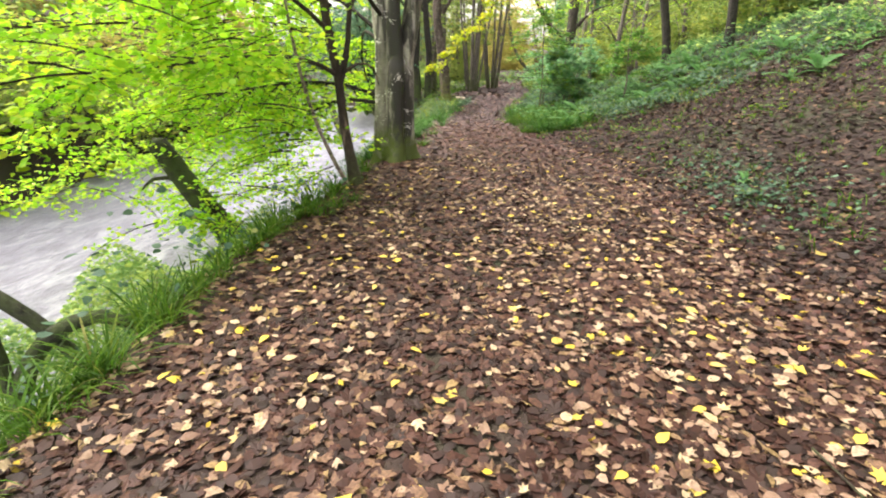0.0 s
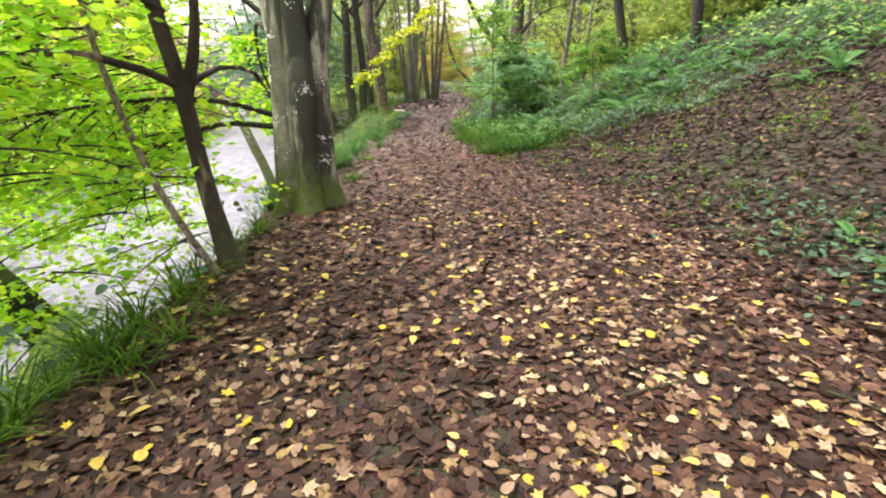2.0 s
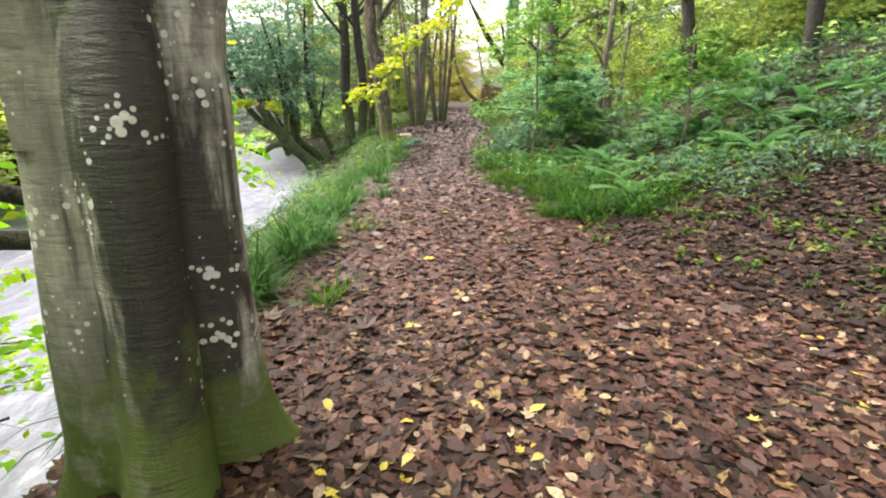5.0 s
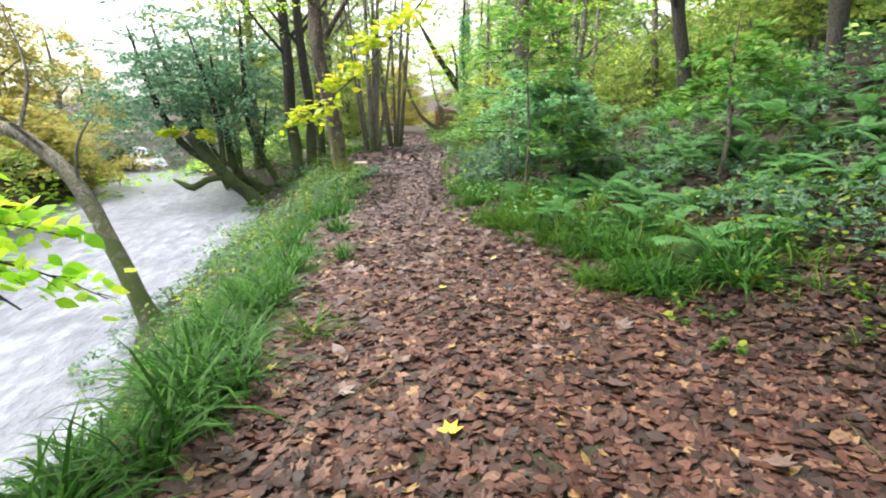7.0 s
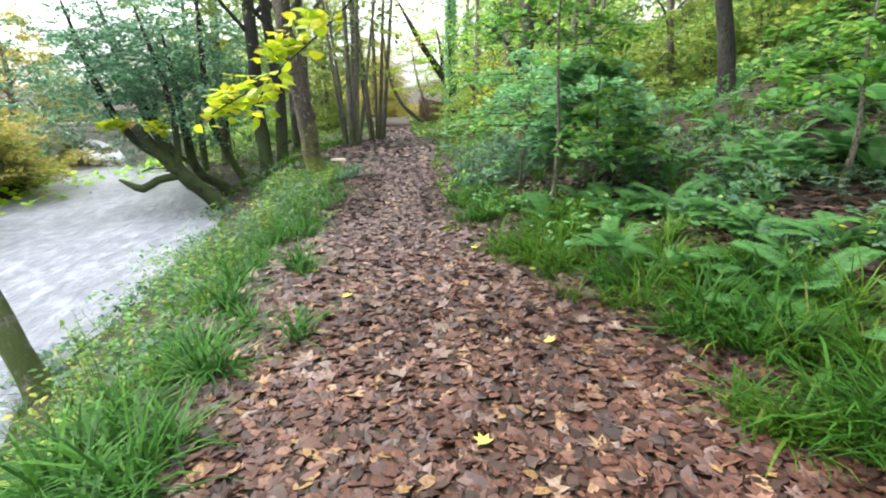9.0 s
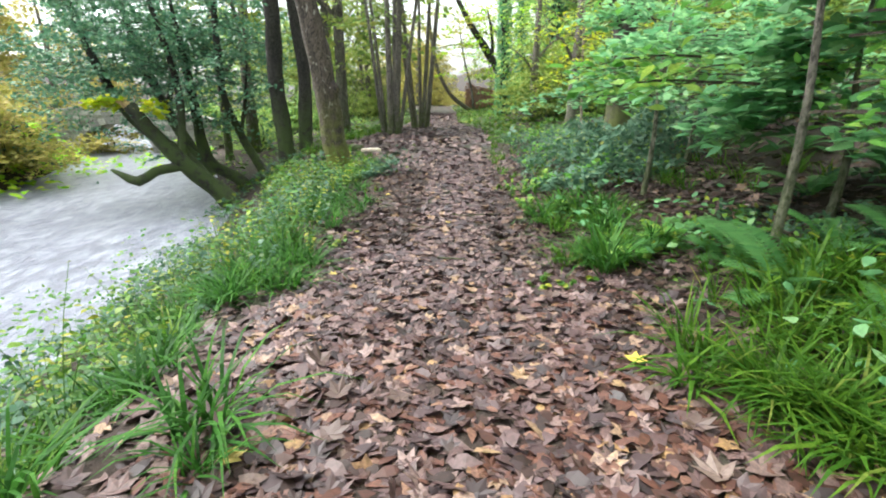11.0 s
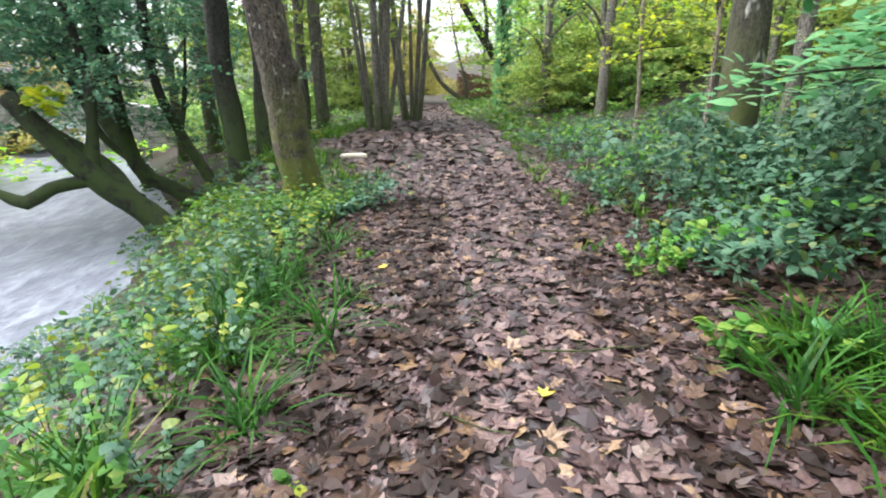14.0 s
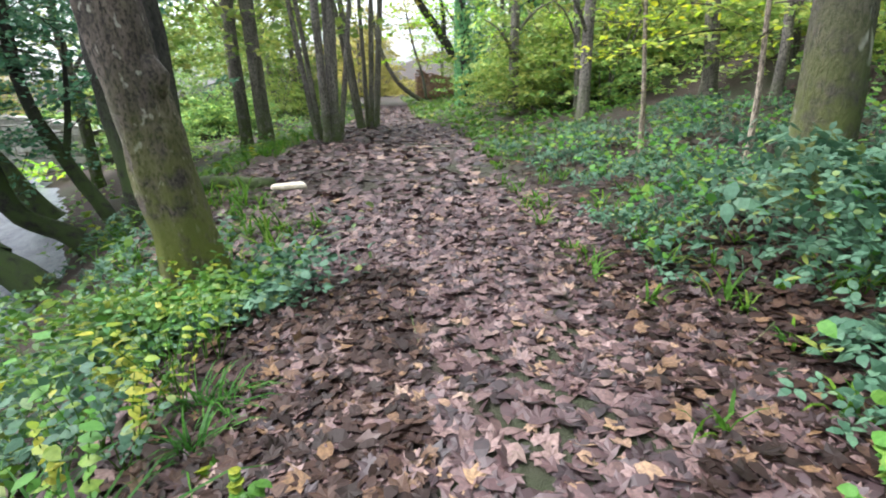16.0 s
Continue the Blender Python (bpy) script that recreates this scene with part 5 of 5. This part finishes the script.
curled = []
for tmpl in (LEAF_LOBED, LEAF_LOBED_DOWN, lobed(0.8)):
    me = fast_mesh("fallen_leaf", *tmpl)
    me.materials.append(leaf_mat("dry_maple_leaf", [(0.0, (0.05, 0.034, 0.03)), (0.6, (0.14, 0.092, 0.078)), (1.0, (0.27, 0.2, 0.17))], 0.06, 0.5, True, blotch=(0.05, 0.03, 0.026)) if not curled else curled[0].materials[0])
    curled.append(me)
litter("leaf_litter", "mauve-brown leaves beside the path", 5000, slope_region(14.5, 22.5, -0.1, 2.6), (0.06, 0.13), T2, M_LITTER, 0.03)
for k in range(126):
    y = rng.uniform(9.5, 25)
    L, R = edges(y)
    x = rng.uniform(L - 0.3, R + 0.4)
    ob = new("fallen_leaf", curled[k % 3])
    ob.matrix_world = pose(x, y, float(height(x, y)) + 0.03, rng.normal() * 11, rng.normal() * 11, rng.uniform(0, 360)) @ Matrix.Scale(rng.uniform(0.12, 0.17), 4)
    tagged(ob, "dry brown maple leaf curled on the path", "leaf", "dry maple leaves on the path")
for k in range(22):
    y = rng.uniform(1.5, 25)
    L, R = edges(y)
    x, a, ln = rng.uniform(L - 0.2, R + 0.8), rng.uniform(0, 2 * math.pi), rng.uniform(0.12, 0.3)
    d = np.array([math.cos(a), math.sin(a), 0])
    pts = [(x + d[0] * u * ln, y + d[1] * u * ln, float(height(x + d[0] * u * ln, y + d[1] * u * ln)) + 0.03 + 0.012 * abs(u)) for u in (-1, -0.3, 0.4, 1)]
    ob = part("stick", fast_mesh("stick", *tube(pts, [0.006, 0.005, 0.003], 5, 0.1), True), M_BARK_THIN, None)
    tagged(ob, "thin dead stick lying among the fallen leaves", "stick", "sticks on the path")


# ---- grass, ferns, brambles ----
def blades(P, length, width, lean, count, droop=0.9):
    """Tufts of curved blades: vertices and triangles."""
    P = np.asarray(P, float)
    n = len(P) * count
    base = np.repeat(P, count, 0) + np.concatenate([rng.normal(0, 0.035, (n, 2)), np.zeros((n, 1))], 1)
    a = rng.uniform(0, 2 * np.pi, n)
    d = np.stack([np.cos(a), np.sin(a), np.zeros(n)], -1)
    s = np.stack([-np.sin(a), np.cos(a), np.zeros(n)], -1)
    ln = np.repeat(length * rng.uniform(0.7, 1.25, len(P)), count) * rng.uniform(0.5, 1.15, n)
    tilt = rng.uniform(0.1, lean, n)
    w = width * rng.uniform(0.6, 1.2, n)
    rows = []
    for u, ww in ((0, 0.8), (0.4, 1.0), (0.75, 0.7)):
        c = base + d * (ln * (tilt * u + droop * 0.35 * u * u))[:, None] + np.array([0, 0, 1.0]) * (ln * (u * (1 - 0.25 * tilt) - droop * 0.45 * u ** 3 * (0.4 + tilt)))[:, None]
        rows += [c - s * (w * ww * 0.5)[:, None], c + s * (w * ww * 0.5)[:, None]]
    u = 1.0
    tip = base + d * (ln * (tilt + droop * 0.35))[:, None] + np.array([0, 0, 1.0]) * (ln * ((1 - 0.25 * tilt) - droop * 0.45 * (0.4 + tilt)))[:, None]
    rows.append(tip)
    V = np.stack(rows, 1).reshape(-1, 3)
    t = np.array([(0, 1, 3), (0, 3, 2), (2, 3, 5), (2, 5, 4), (4, 5, 6)])
    F = (t[None] + (np.arange(n) * 7)[:, None, None]).reshape(-1, 3)
    return V, F


def tufts(name, label, n, region, length, width, lean, count, mat, droop=0.9):
    x, y = region(n)
    P = np.stack([x, y, height(x, y) - 0.01], -1)
    ob = part(name, fast_mesh(name, *blades(P, length, width, lean, count, droop)), mat, None)
    return tagged(ob, label, "grass", kind="stuff")


tufts("bank_grass", "bright green grass fringing the open path edge", 150, bank_region(-0.5, 8, 0.05, 0.75), 0.42, 0.013, 0.8, 26, M_GRASS)
tufts("bank_grass", "green grass straggling over the river bank", 60, bank_region(9.3, 21, 0.45, 1.9), 0.42, 0.014, 0.9, 24, M_GRASS)
tufts("bank_grass", "thin grass further down the bank", 230, bank_region(9, 27, 0.9, 4.0), 0.34, 0.012, 0.9, 14, M_GRASS)
tufts("bank_grass", "grass beside the far path", 300, bank_region(25, 48, -0.1, 2.2), 0.4, 0.025, 0.9, 14, M_GRASS)
def region_points(region, n):
    x, y = region(n)
    return list(zip(x, y))


def near(spots, n, r):
    return [(x + rng.normal() * r, y + rng.normal() * r) for x, y in spots for k in range(n)]


def tuft_things(name, label, category, group, mat, places, length, width, count, protos=5):
    """Single tufts that can be told apart, on a few shared meshes."""
    meshes = []
    for k in range(protos):
        me = fast_mesh(name, *blades([(0, 0, 0)], length, width, 0.95, count, 1.0))
        me.materials.append(mat)
        meshes.append(me)
    for i, (x, y) in enumerate(places):
        ob = new(name, meshes[i % protos])
        ob.matrix_world = pose(x, y, float(height(x, y)) - 0.02, 0, 0, rng.uniform(0, 360)) @ Matrix.Scale(rng.uniform(0.7, 1.25), 4)
        tagged(ob, label, category, group)


tuft_things("sedge_tuft", "dark green arching sedge tuft on the bank's lip", "sedge", "sedge tufts", M_RUSH, list(zip(*bank_region(9.2, 14, 0.1, 1.2)(70))) + list(zip(*bank_region(14, 22, 0.5, 1.9)(16))), 0.42, 0.016, 36)
slope_clumps = near([(1.78, 12.95), (1.7, 13.1), (1.95, 14.3), (2.15, 14.0), (2.3, 14.5), (1.85, 15.0), (1.75, 15.7), (1.7, 16.5), (2.6, 14.7)], 6, 0.15)
slope_clumps += near([(1.62, 18.62), (1.75, 18.8), (2.05, 19.05), (1.78, 19.85), (1.85, 20.4), (2.1, 19.7), (1.95, 20.35)], 4, 0.1)
bank_clumps = near([(-1.5, 10.2), (-1.6, 10.7), (-1.75, 11.4), (-1.25, 11.9), (-1.6, 12.4), (-1.2, 13.2), (-1.5, 13.8), (-1.05, 14.6), (-1.3, 15.2)], 5, 0.25)
bank_clumps += near([(-0.9, 16.6), (-1.3, 17.3), (-0.98, 18.65), (-0.86, 18.98), (-1.3, 18.8), (-1.25, 18.35), (-1.75, 20.0), (-1.5, 19.3), (-2.05, 19.35), (-0.6, 21.3), (-0.95, 22.0), (-0.52, 23.0)], 3, 0.18)
tuft_things("grass_tuft", "bright green drooping grass tuft at the path's edge", "grass", "grass tufts", M_GRASS, slope_clumps + [(-1.25, 5.6), (-1.35, 5.3), (-1.1, 5.9), (-0.75, 10.2), (-0.7, 10.4), (-0.72, 12.6)], 0.36, 0.014, 34)
tuft_things("grass_tussock", "large fresh green tussock of arching broad blades", "grass", "grass tussocks", M_GRASS, near(region_points(slope_region(15.0, 18.3, 0.05, 1.3), 9), 4, 0.13), 0.44, 0.018, 46)
tuft_things("grass_tussock", "deep green tussock of arching broad blades at the slope's foot", "grass", "grass tussocks", M_RUSH, near(region_points(slope_region(12.7, 15.2, 0.05, 1.2), 9), 4, 0.13) + list(zip(*slope_region(18.3, 20.4, 0.2, 1.2)(13))), 0.46, 0.018, 46)
tuft_things("grass_tussock", "dark green tussock drooping over the river bank", "grass", "grass tussocks", M_RUSH, list(zip(*bank_region(9.4, 20, 0.3, 1.9)(64))), 0.46, 0.017, 40)
tufts("edge_grass", "tall fresh grass at the foot of the fern bank", 50, slope_region(13.2, 17.5, 0.15, 1.3), 0.46, 0.013, 0.85, 26, M_GRASS)
tuft_things("grass_tuft", "deep green drooping grass tuft on the bank", "grass", "grass tufts", M_RUSH, bank_clumps + list(zip(*bank_region(18.4, 22.5, 0.1, 0.9)(26))), 0.4, 0.015, 36)
tufts("edge_grass", "grass tufts scattered on the slope", 200, slope_region(12, 24, 0.8, 5.5), 0.34, 0.014, 0.9, 18, M_GRASS)
tufts("edge_grass", "short grass on the verge beyond", 420, slope_region(22, 60, -0.3, 2.5), 0.26, 0.02, 0.8, 14, M_GRASS)
tufts("slope_grass", "sparse tired grass on the leafy slope", 260, slope_region(4, 13, 0.4, 6.5), 0.2, 0.01, 0.9, 11, M_GRASS)


def frond_mesh(length, pairs=20, width=0.13):
    """One arching fern frond with its leaflets."""
    pieces, P, A, S = [], [], [], []
    c = lambda u: np.array([length * (0.75 * u + 0.15 * u * u), 0, length * (0.75 * u - 0.62 * u * u)])
    pieces.append(tube([c(u) for u in np.linspace(0, 1, 6)], [0.006, 0.002], 4, 0.15))
    for k in range(pairs):
        u = 0.12 + 0.87 * k / pairs
        w = width * length * 1.7 * math.sin(math.pi * (0.12 + 0.86 * (1 - u)) ** 0.8) ** 0.8
        p, q = c(u), c(min(1, u + 0.02))
        t = unit(q - p)
        for sgn in (-1, 1):
            tip = p + np.array([0, sgn, 0]) * w + t * w * 0.35 + np.array([0, 0, -0.12 * w])
            mid = (p + tip) / 2
            h = t * length * 0.021
            pieces.append((np.array([p - h * 0.5, p + h * 0.5, mid + h, tip, mid - h]), np.array([(0, 1, 2), (0, 2, 4), (4, 2, 3)])))
    return fast_mesh("frond", *joined(pieces))


FRONDS = [frond_mesh(0.75), frond_mesh(0.6, 18), frond_mesh(0.95, 22)]
for f in FRONDS:
    f.materials.append(M_FERN)


def fern(x, y, s, k, turn):
    b = on_ground(x, y, 0.02)
    e = thing("fern", b, "green fern with arching fronds on the leafy bank", "fern", "ferns on the bank")
    n = 7
    for i in range(n):
        f = new("frond", FRONDS[(k + i) % 3])
        f.parent = e
        f.matrix_basis = pose(0, 0, 0, 0, rng.uniform(-34, 4), turn + 360 * i / n + rng.normal() * 12) @ Matrix.Scale(s * rng.uniform(0.75, 1.1), 4)
    return e


spots = [(2.75, 13.15), (3.05, 13.0), (2.55, 14.2), (3.5, 14.6), (2.35, 15.6), (3.3, 16.4), (3.6, 13.3), (3.4, 5.9), (3.6, 6.4)]
spots += region_points(slope_region(13.4, 19, 0.6, 6.0), 112) + region_points(slope_region(19, 24, 2.2, 7.0), 18) + region_points(slope_region(8, 12, 4.5, 9.0), 16)
for i, (x, y) in enumerate(spots):
    fern(x, y, rng.uniform(0.45, 0.78) if y > 8 else 0.3, i, rng.uniform(0, 360))


def foliage(name, label, n, region, low, high, size, mat, template, tilt=0.45, category="undergrowth", patchy=0.0, floor=-9.0):
    """Low leafy growth: leaves held at varied heights over the ground."""
    x, y = region(n)
    if patchy:
        keep_ = wave(x, y, 1.6) + rng.normal(0, 0.35, n) > patchy
        x, y = x[keep_], y[keep_]
    n = len(x)
    hump = 0.55 + 0.45 * wave(x + 3, y, 1.4)
    z = np.maximum(height(x, y), floor) + low + (high - low) * hump * np.sqrt(rng.uniform(0, 1, n))
    a = rng.uniform(0, 2 * np.pi, n)
    along = np.stack([np.cos(a), np.sin(a), rng.normal(-0.15, 0.25, n)], -1)
    up = np.array([0, 0, 1.0]) + jitter(n, tilt)
    V, F = scatter(template, np.stack([x, y, z], -1), along, up, rng.uniform(size[0], size[1], n))
    ob = part(name, fast_mesh(name, V, F), mat, None)
    return tagged(ob, label, category, kind="stuff")


foliage("brambles", "dark blue-green brambles spreading over the verge", 13000, slope_region(21.5, 32, 0.2, 5.5), 0.02, 0.42, (0.055, 0.11), M_BRAMBLE, LEAF_TRI, 0.75, patchy=-0.15)
foliage("herbs", "bright green leaves growing through the brambles", 2200, slope_region(21, 29, 0.2, 4.5), 0.1, 0.75, (0.05, 0.11), M_YOUNG, LEAF_BROAD, 0.7, patchy=0.1)
foliage("brambles", "bramble leaves at the path's edge", 600, slope_region(21.0, 22.5, 0.5, 2.4), 0.02, 0.45, (0.09, 0.18), M_BRAMBLE, LEAF_TRI, patchy=0.0)
foliage("brambles", "brambles trailing on the river bank", 4600, bank_region(15.5, 30, 0.9, 4.0), 0.02, 0.5, (0.07, 0.15), M_BRAMBLE, LEAF_TRI, patchy=-0.1)
foliage("herbs", "yellow-green leafy herbs on the river bank", 3400, bank_region(11.5, 26, 0.7, 3.0), 0.05, 0.6, (0.035, 0.085), M_HERB, LEAF_POINTED, 0.7, patchy=0.25)
foliage("herbs", "green herbs among the ferns", 7000, slope_region(12.5, 18.6, 0.5, 6.5), 0.03, 0.5, (0.03, 0.075), M_HERB, LEAF_POINTED, 0.7, patchy=0.1)
foliage("herbs", "bluish ground cover on the fern bank", 8000, slope_region(11.8, 18.8, 1.5, 8), 0.03, 0.4, (0.06, 0.12), M_BRAMBLE, LEAF_TRI, 0.6, patchy=-0.3)
foliage("herbs", "yellow-green low growth thinning out onto the leafy slope", 4200, slope_region(8.6, 13.5, 0.8, 8), 0.02, 0.28, (0.03, 0.075), M_HERB, LEAF_POINTED, 0.7, patchy=0.15)
foliage("herbs", "small green leaves along the open slope", 1500, slope_region(3, 11, 0.6, 7), 0.02, 0.15, (0.03, 0.07), M_HERB, LEAF_OVAL, patchy=0.4)
foliage("waterside_plants", "grey-green leaves hanging over the water's edge", 15000, lambda n: (rng.uniform(-4.7, -2.4, n), rng.uniform(3.4, 6.8, n)), 0.1, 1.5, (0.04, 0.09), M_FAR_G, LEAF_OVAL, 0.8, patchy=0.0, floor=WATER)
foliage("brambles", "leafy bramble mound on the bank's shoulder", 2400, bank_region(20.8, 26, 0.7, 2.8), 0.05, 0.75, (0.035, 0.08), M_BRAMBLE, LEAF_OVAL, 0.9, patchy=0.05)
foliage("hill_cover", "green undergrowth covering the rising hillside", 32000, slope_region(6, 62, 6, 22), 0.05, 0.7, (0.09, 0.2), M_FAR_G, LEAF_POINTED, patchy=-0.4)
foliage("hill_cover", "mixed ferns and brambles higher on the bank", 9000, slope_region(9.5, 30, 5, 13), 0.05, 0.55, (0.08, 0.18), M_FERN, LEAF_TRI, patchy=-0.2)
foliage("verge_cover", "low green plants lining the far path", 7000, slope_region(29, 75, -0.2, 5), 0.02, 0.4, (0.1, 0.24), M_HERB, LEAF_POINTED, patchy=-0.3)
foliage("verge_cover", "low green plants between path and river trees", 6000, bank_region(27, 70, 0.3, 7), 0.02, 0.5, (0.1, 0.24), M_HERB, LEAF_POINTED, patchy=-0.2)
foliage("far_bank_cover", "yellow-green growth on the opposite bank", 15000, bank_region(-8, 42, 9.6, 22), 0.05, 1.3, (0.18, 0.4), M_BEECH, LEAF_POINTED, patchy=-0.6)
foliage("herbs", "bright broad-leaved herbs at the path's edge", 450, slope_region(15.5, 20.5, 0.3, 2.4), 0.05, 0.4, (0.05, 0.11), M_MAPLE, LEAF_BROAD, patchy=0.15)
foliage("riverside_herbs", "tall pale straggling herbs before the water", 1300, bank_region(11, 24, 1.0, 2.8), 0.15, 0.95, (0.03, 0.075), M_HERB, LEAF_BROAD, patchy=0.2)
foliage("riverside_herbs", "pale green straggling plants screening the water", 2400, bank_region(11.5, 21, 1.3, 2.9), 0.2, 1.05, (0.03, 0.07), M_YOUNG, LEAF_POINTED, 0.8, patchy=-0.05)
foliage("herbs", "green and yellowing growth on the bank behind the mossy tree", 1700, lambda n: (rng.normal(-1.75, 0.35, n), rng.normal(23.9, 0.7, n)), 0.1, 1.05, (0.03, 0.075), M_HERB, LEAF_POINTED, 0.7)
foliage("ground_ivy", "dark and yellowing leaves heaped before the mossy tree", 1500, lambda n: (rng.normal(-0.5, 0.33, n), rng.normal(24.3, 0.25, n)), 0.03, 0.6, (0.035, 0.09), M_BRAMBLE, LEAF_BROAD, 0.6)
foliage("ground_ivy", "leafy tangle round the foot of the mossy tree", 2400, lambda n: (rng.normal(-1.05, 0.3, n), rng.normal(24.35, 0.22, n)), 0.05, 1.0, (0.03, 0.085), M_HERB, LEAF_BROAD)
foliage("waterside_shrub", "dark ivy-like shrub hanging over the river's edge", 9500, lambda n: (rng.normal(-3.0, 0.5, n), rng.normal(5.0, 1.2, n)), 0.0, 1.0, (0.04, 0.085), M_BRAMBLE, LEAF_BROAD, 0.7)
foliage("brambles", "tall bramble and nettle growth before the lichen trunk", 1500, lambda n: (rng.normal(3.9, 0.6, n), rng.normal(23.0, 0.8, n)), 0.1, 1.0, (0.08, 0.17), M_BRAMBLE, LEAF_TRI, 0.7)
foliage("herbs", "small dark green plants on the open slope", 700, lambda n: (rng.normal(3.5, 0.35, n), rng.normal(6.3, 0.9, n)), 0.02, 0.22, (0.03, 0.08), M_BRAMBLE, LEAF_POINTED, 0.7)


# single broad-leaved plants along both edges
def herb_plant(x, y, h, wide, n, mat, size, label, template=LEAF_BROAD):
    b = np.array(on_ground(x, y, 0.01))
    e = thing("herb_plant", tuple(b), label, "herb", "broad-leaved herbs")
    P, D, S = [], [], []
    for k in range(max(2, n // 7)):
        a, lean = rng.uniform(0, 2 * math.pi), rng.uniform(0.15, 1.0) * wide
        top = b + np.array((math.cos(a) * lean, math.sin(a) * lean, h * rng.uniform(0.6, 1.05)))
        mid = b + (top - b) * 0.5 + np.array((0, 0, 0.12 * h))
        S.append(tube([b, mid, top], [0.004, 0.003, 0.0015], 4, 0.08))
        for j in range(7):
            u = 0.3 + 0.7 * j / 6
            q = (1 - u) ** 2 * b + 2 * u * (1 - u) * mid + u * u * top
            c = a + (1.4 if j % 2 else -1.4) * (1.1 - u) + rng.normal() * 0.4
            P.append(q)
            D.append((math.cos(c), math.sin(c), rng.normal(-0.1, 0.2)))
    P, D = np.array(P), np.array(D)
    V, F = scatter(template, P, D, np.array([0, 0, 1.0]) + jitter(len(P), 0.35), rng.uniform(0.6, 1.15, len(P)) * size)
    part("foliage", fast_mesh("foliage", V, F), mat, e)
    for V, F in S:
        part("stem", fast_mesh("stem", V, F, True), M_HERB, e)
    return e


for x, y in [(1.81, 21.46), (2.0, 21.5), (2.16, 21.6), (1.95, 21.75), (1.7, 21.55), (2.3, 21.9)]:
    herb_plant(x, y, rng.uniform(0.22, 0.36), 0.14, 28, M_YOUNG, 0.075, "bright green leafy herb at the path's edge")
for x, y in [(1.75, 18.3), (1.85, 18.45), (2.13, 18.65), (2.0, 18.4), (2.3, 18.9), (2.25, 18.5), (1.62, 20.5), (1.66, 20.35), (1.9, 20.3)]:
    herb_plant(x, y, rng.uniform(0.14, 0.3), 0.16, 28, M_YOUNG, 0.085, "low broad-leaved green herb among the grass")
for x, y in [(1.05, 18.2), (1.12, 18.3), (1.48, 18.18), (1.3, 18.12), (-0.42, 19.98), (-0.5, 19.7), (-0.23, 22.3), (-0.35, 22.5), (-0.6, 19.5), (1.81, 12.25), (1.72, 11.8), (1.85, 11.7)]:
    herb_plant(x, y, rng.uniform(0.06, 0.13), 0.12, 14, M_HERB, 0.07, "small low green herb rooted in the litter")
for k, (x, y) in enumerate([(-0.75, 22.4), (-0.7, 22.7), (-0.9, 22.8), (-1.0, 23.4), (-0.85, 23.6), (-1.2, 23.8), (-0.6, 23.5), (-0.95, 22.6), (-1.1, 22.9), (-0.85, 23.1), (-1.5, 20.4), (-1.65, 20.7), (-1.9, 20.1), (-1.3, 20.9), (-1.0, 20.0), (-1.35, 21.6), (-1.8, 21.7), (-2.3, 20.6)]):
    herb_plant(x, y, rng.uniform(0.35, 0.6), 0.26, 14 if k % 3 else 21, M_YELLOWING if k % 2 else M_YOUNG, 0.085, "thin straggling stems with yellowing leaves on the bank" if k % 2 else "thin straggling green stems on the bank", LEAF_OVAL)
for k, (x, y) in enumerate(region_points(bank_region(11.8, 21.5, 0.9, 2.3), 46)):
    herb_plant(x, y, rng.uniform(0.5, 0.95), 0.32, 28, (M_YOUNG, M_HERB, M_HERB, M_YELLOWING)[k % 4], 0.065, "tall straggling %s herb on the river bank" % ("green", "yellow-green", "yellow-green", "yellowing")[k % 4], LEAF_POINTED)
for k, (x, y) in enumerate(region_points(bank_region(18.8, 23.8, 0.2, 1.5), 52)):
    herb_plant(x, y, rng.uniform(0.35, 0.75), 0.3, 28, (M_BRAMBLE, M_HERB, M_BRAMBLE, M_FERN, M_BRAMBLE, M_YELLOWING)[k % 6], 0.062, "tall %s leafy herb crowding the bank" % ("dark green", "yellow-green", "dark green", "green", "dark green", "yellowing")[k % 6], (LEAF_BROAD, LEAF_POINTED)[k % 2])
for x, y in region_points(slope_region(10.2, 12.7, -0.15, 1.6), 16):
    herb_plant(x, y, rng.uniform(0.08, 0.2), 0.16, 21, M_HERB, 0.055, "small yellow-green herb in the dark litter")
for x, y in region_points(slope_region(1.5, 9.5, 0.3, 3.0), 22):
    herb_plant(x, y, rng.uniform(0.05, 0.12), 0.12, 14, M_HERB, 0.05, "small green herb in the dark litter")
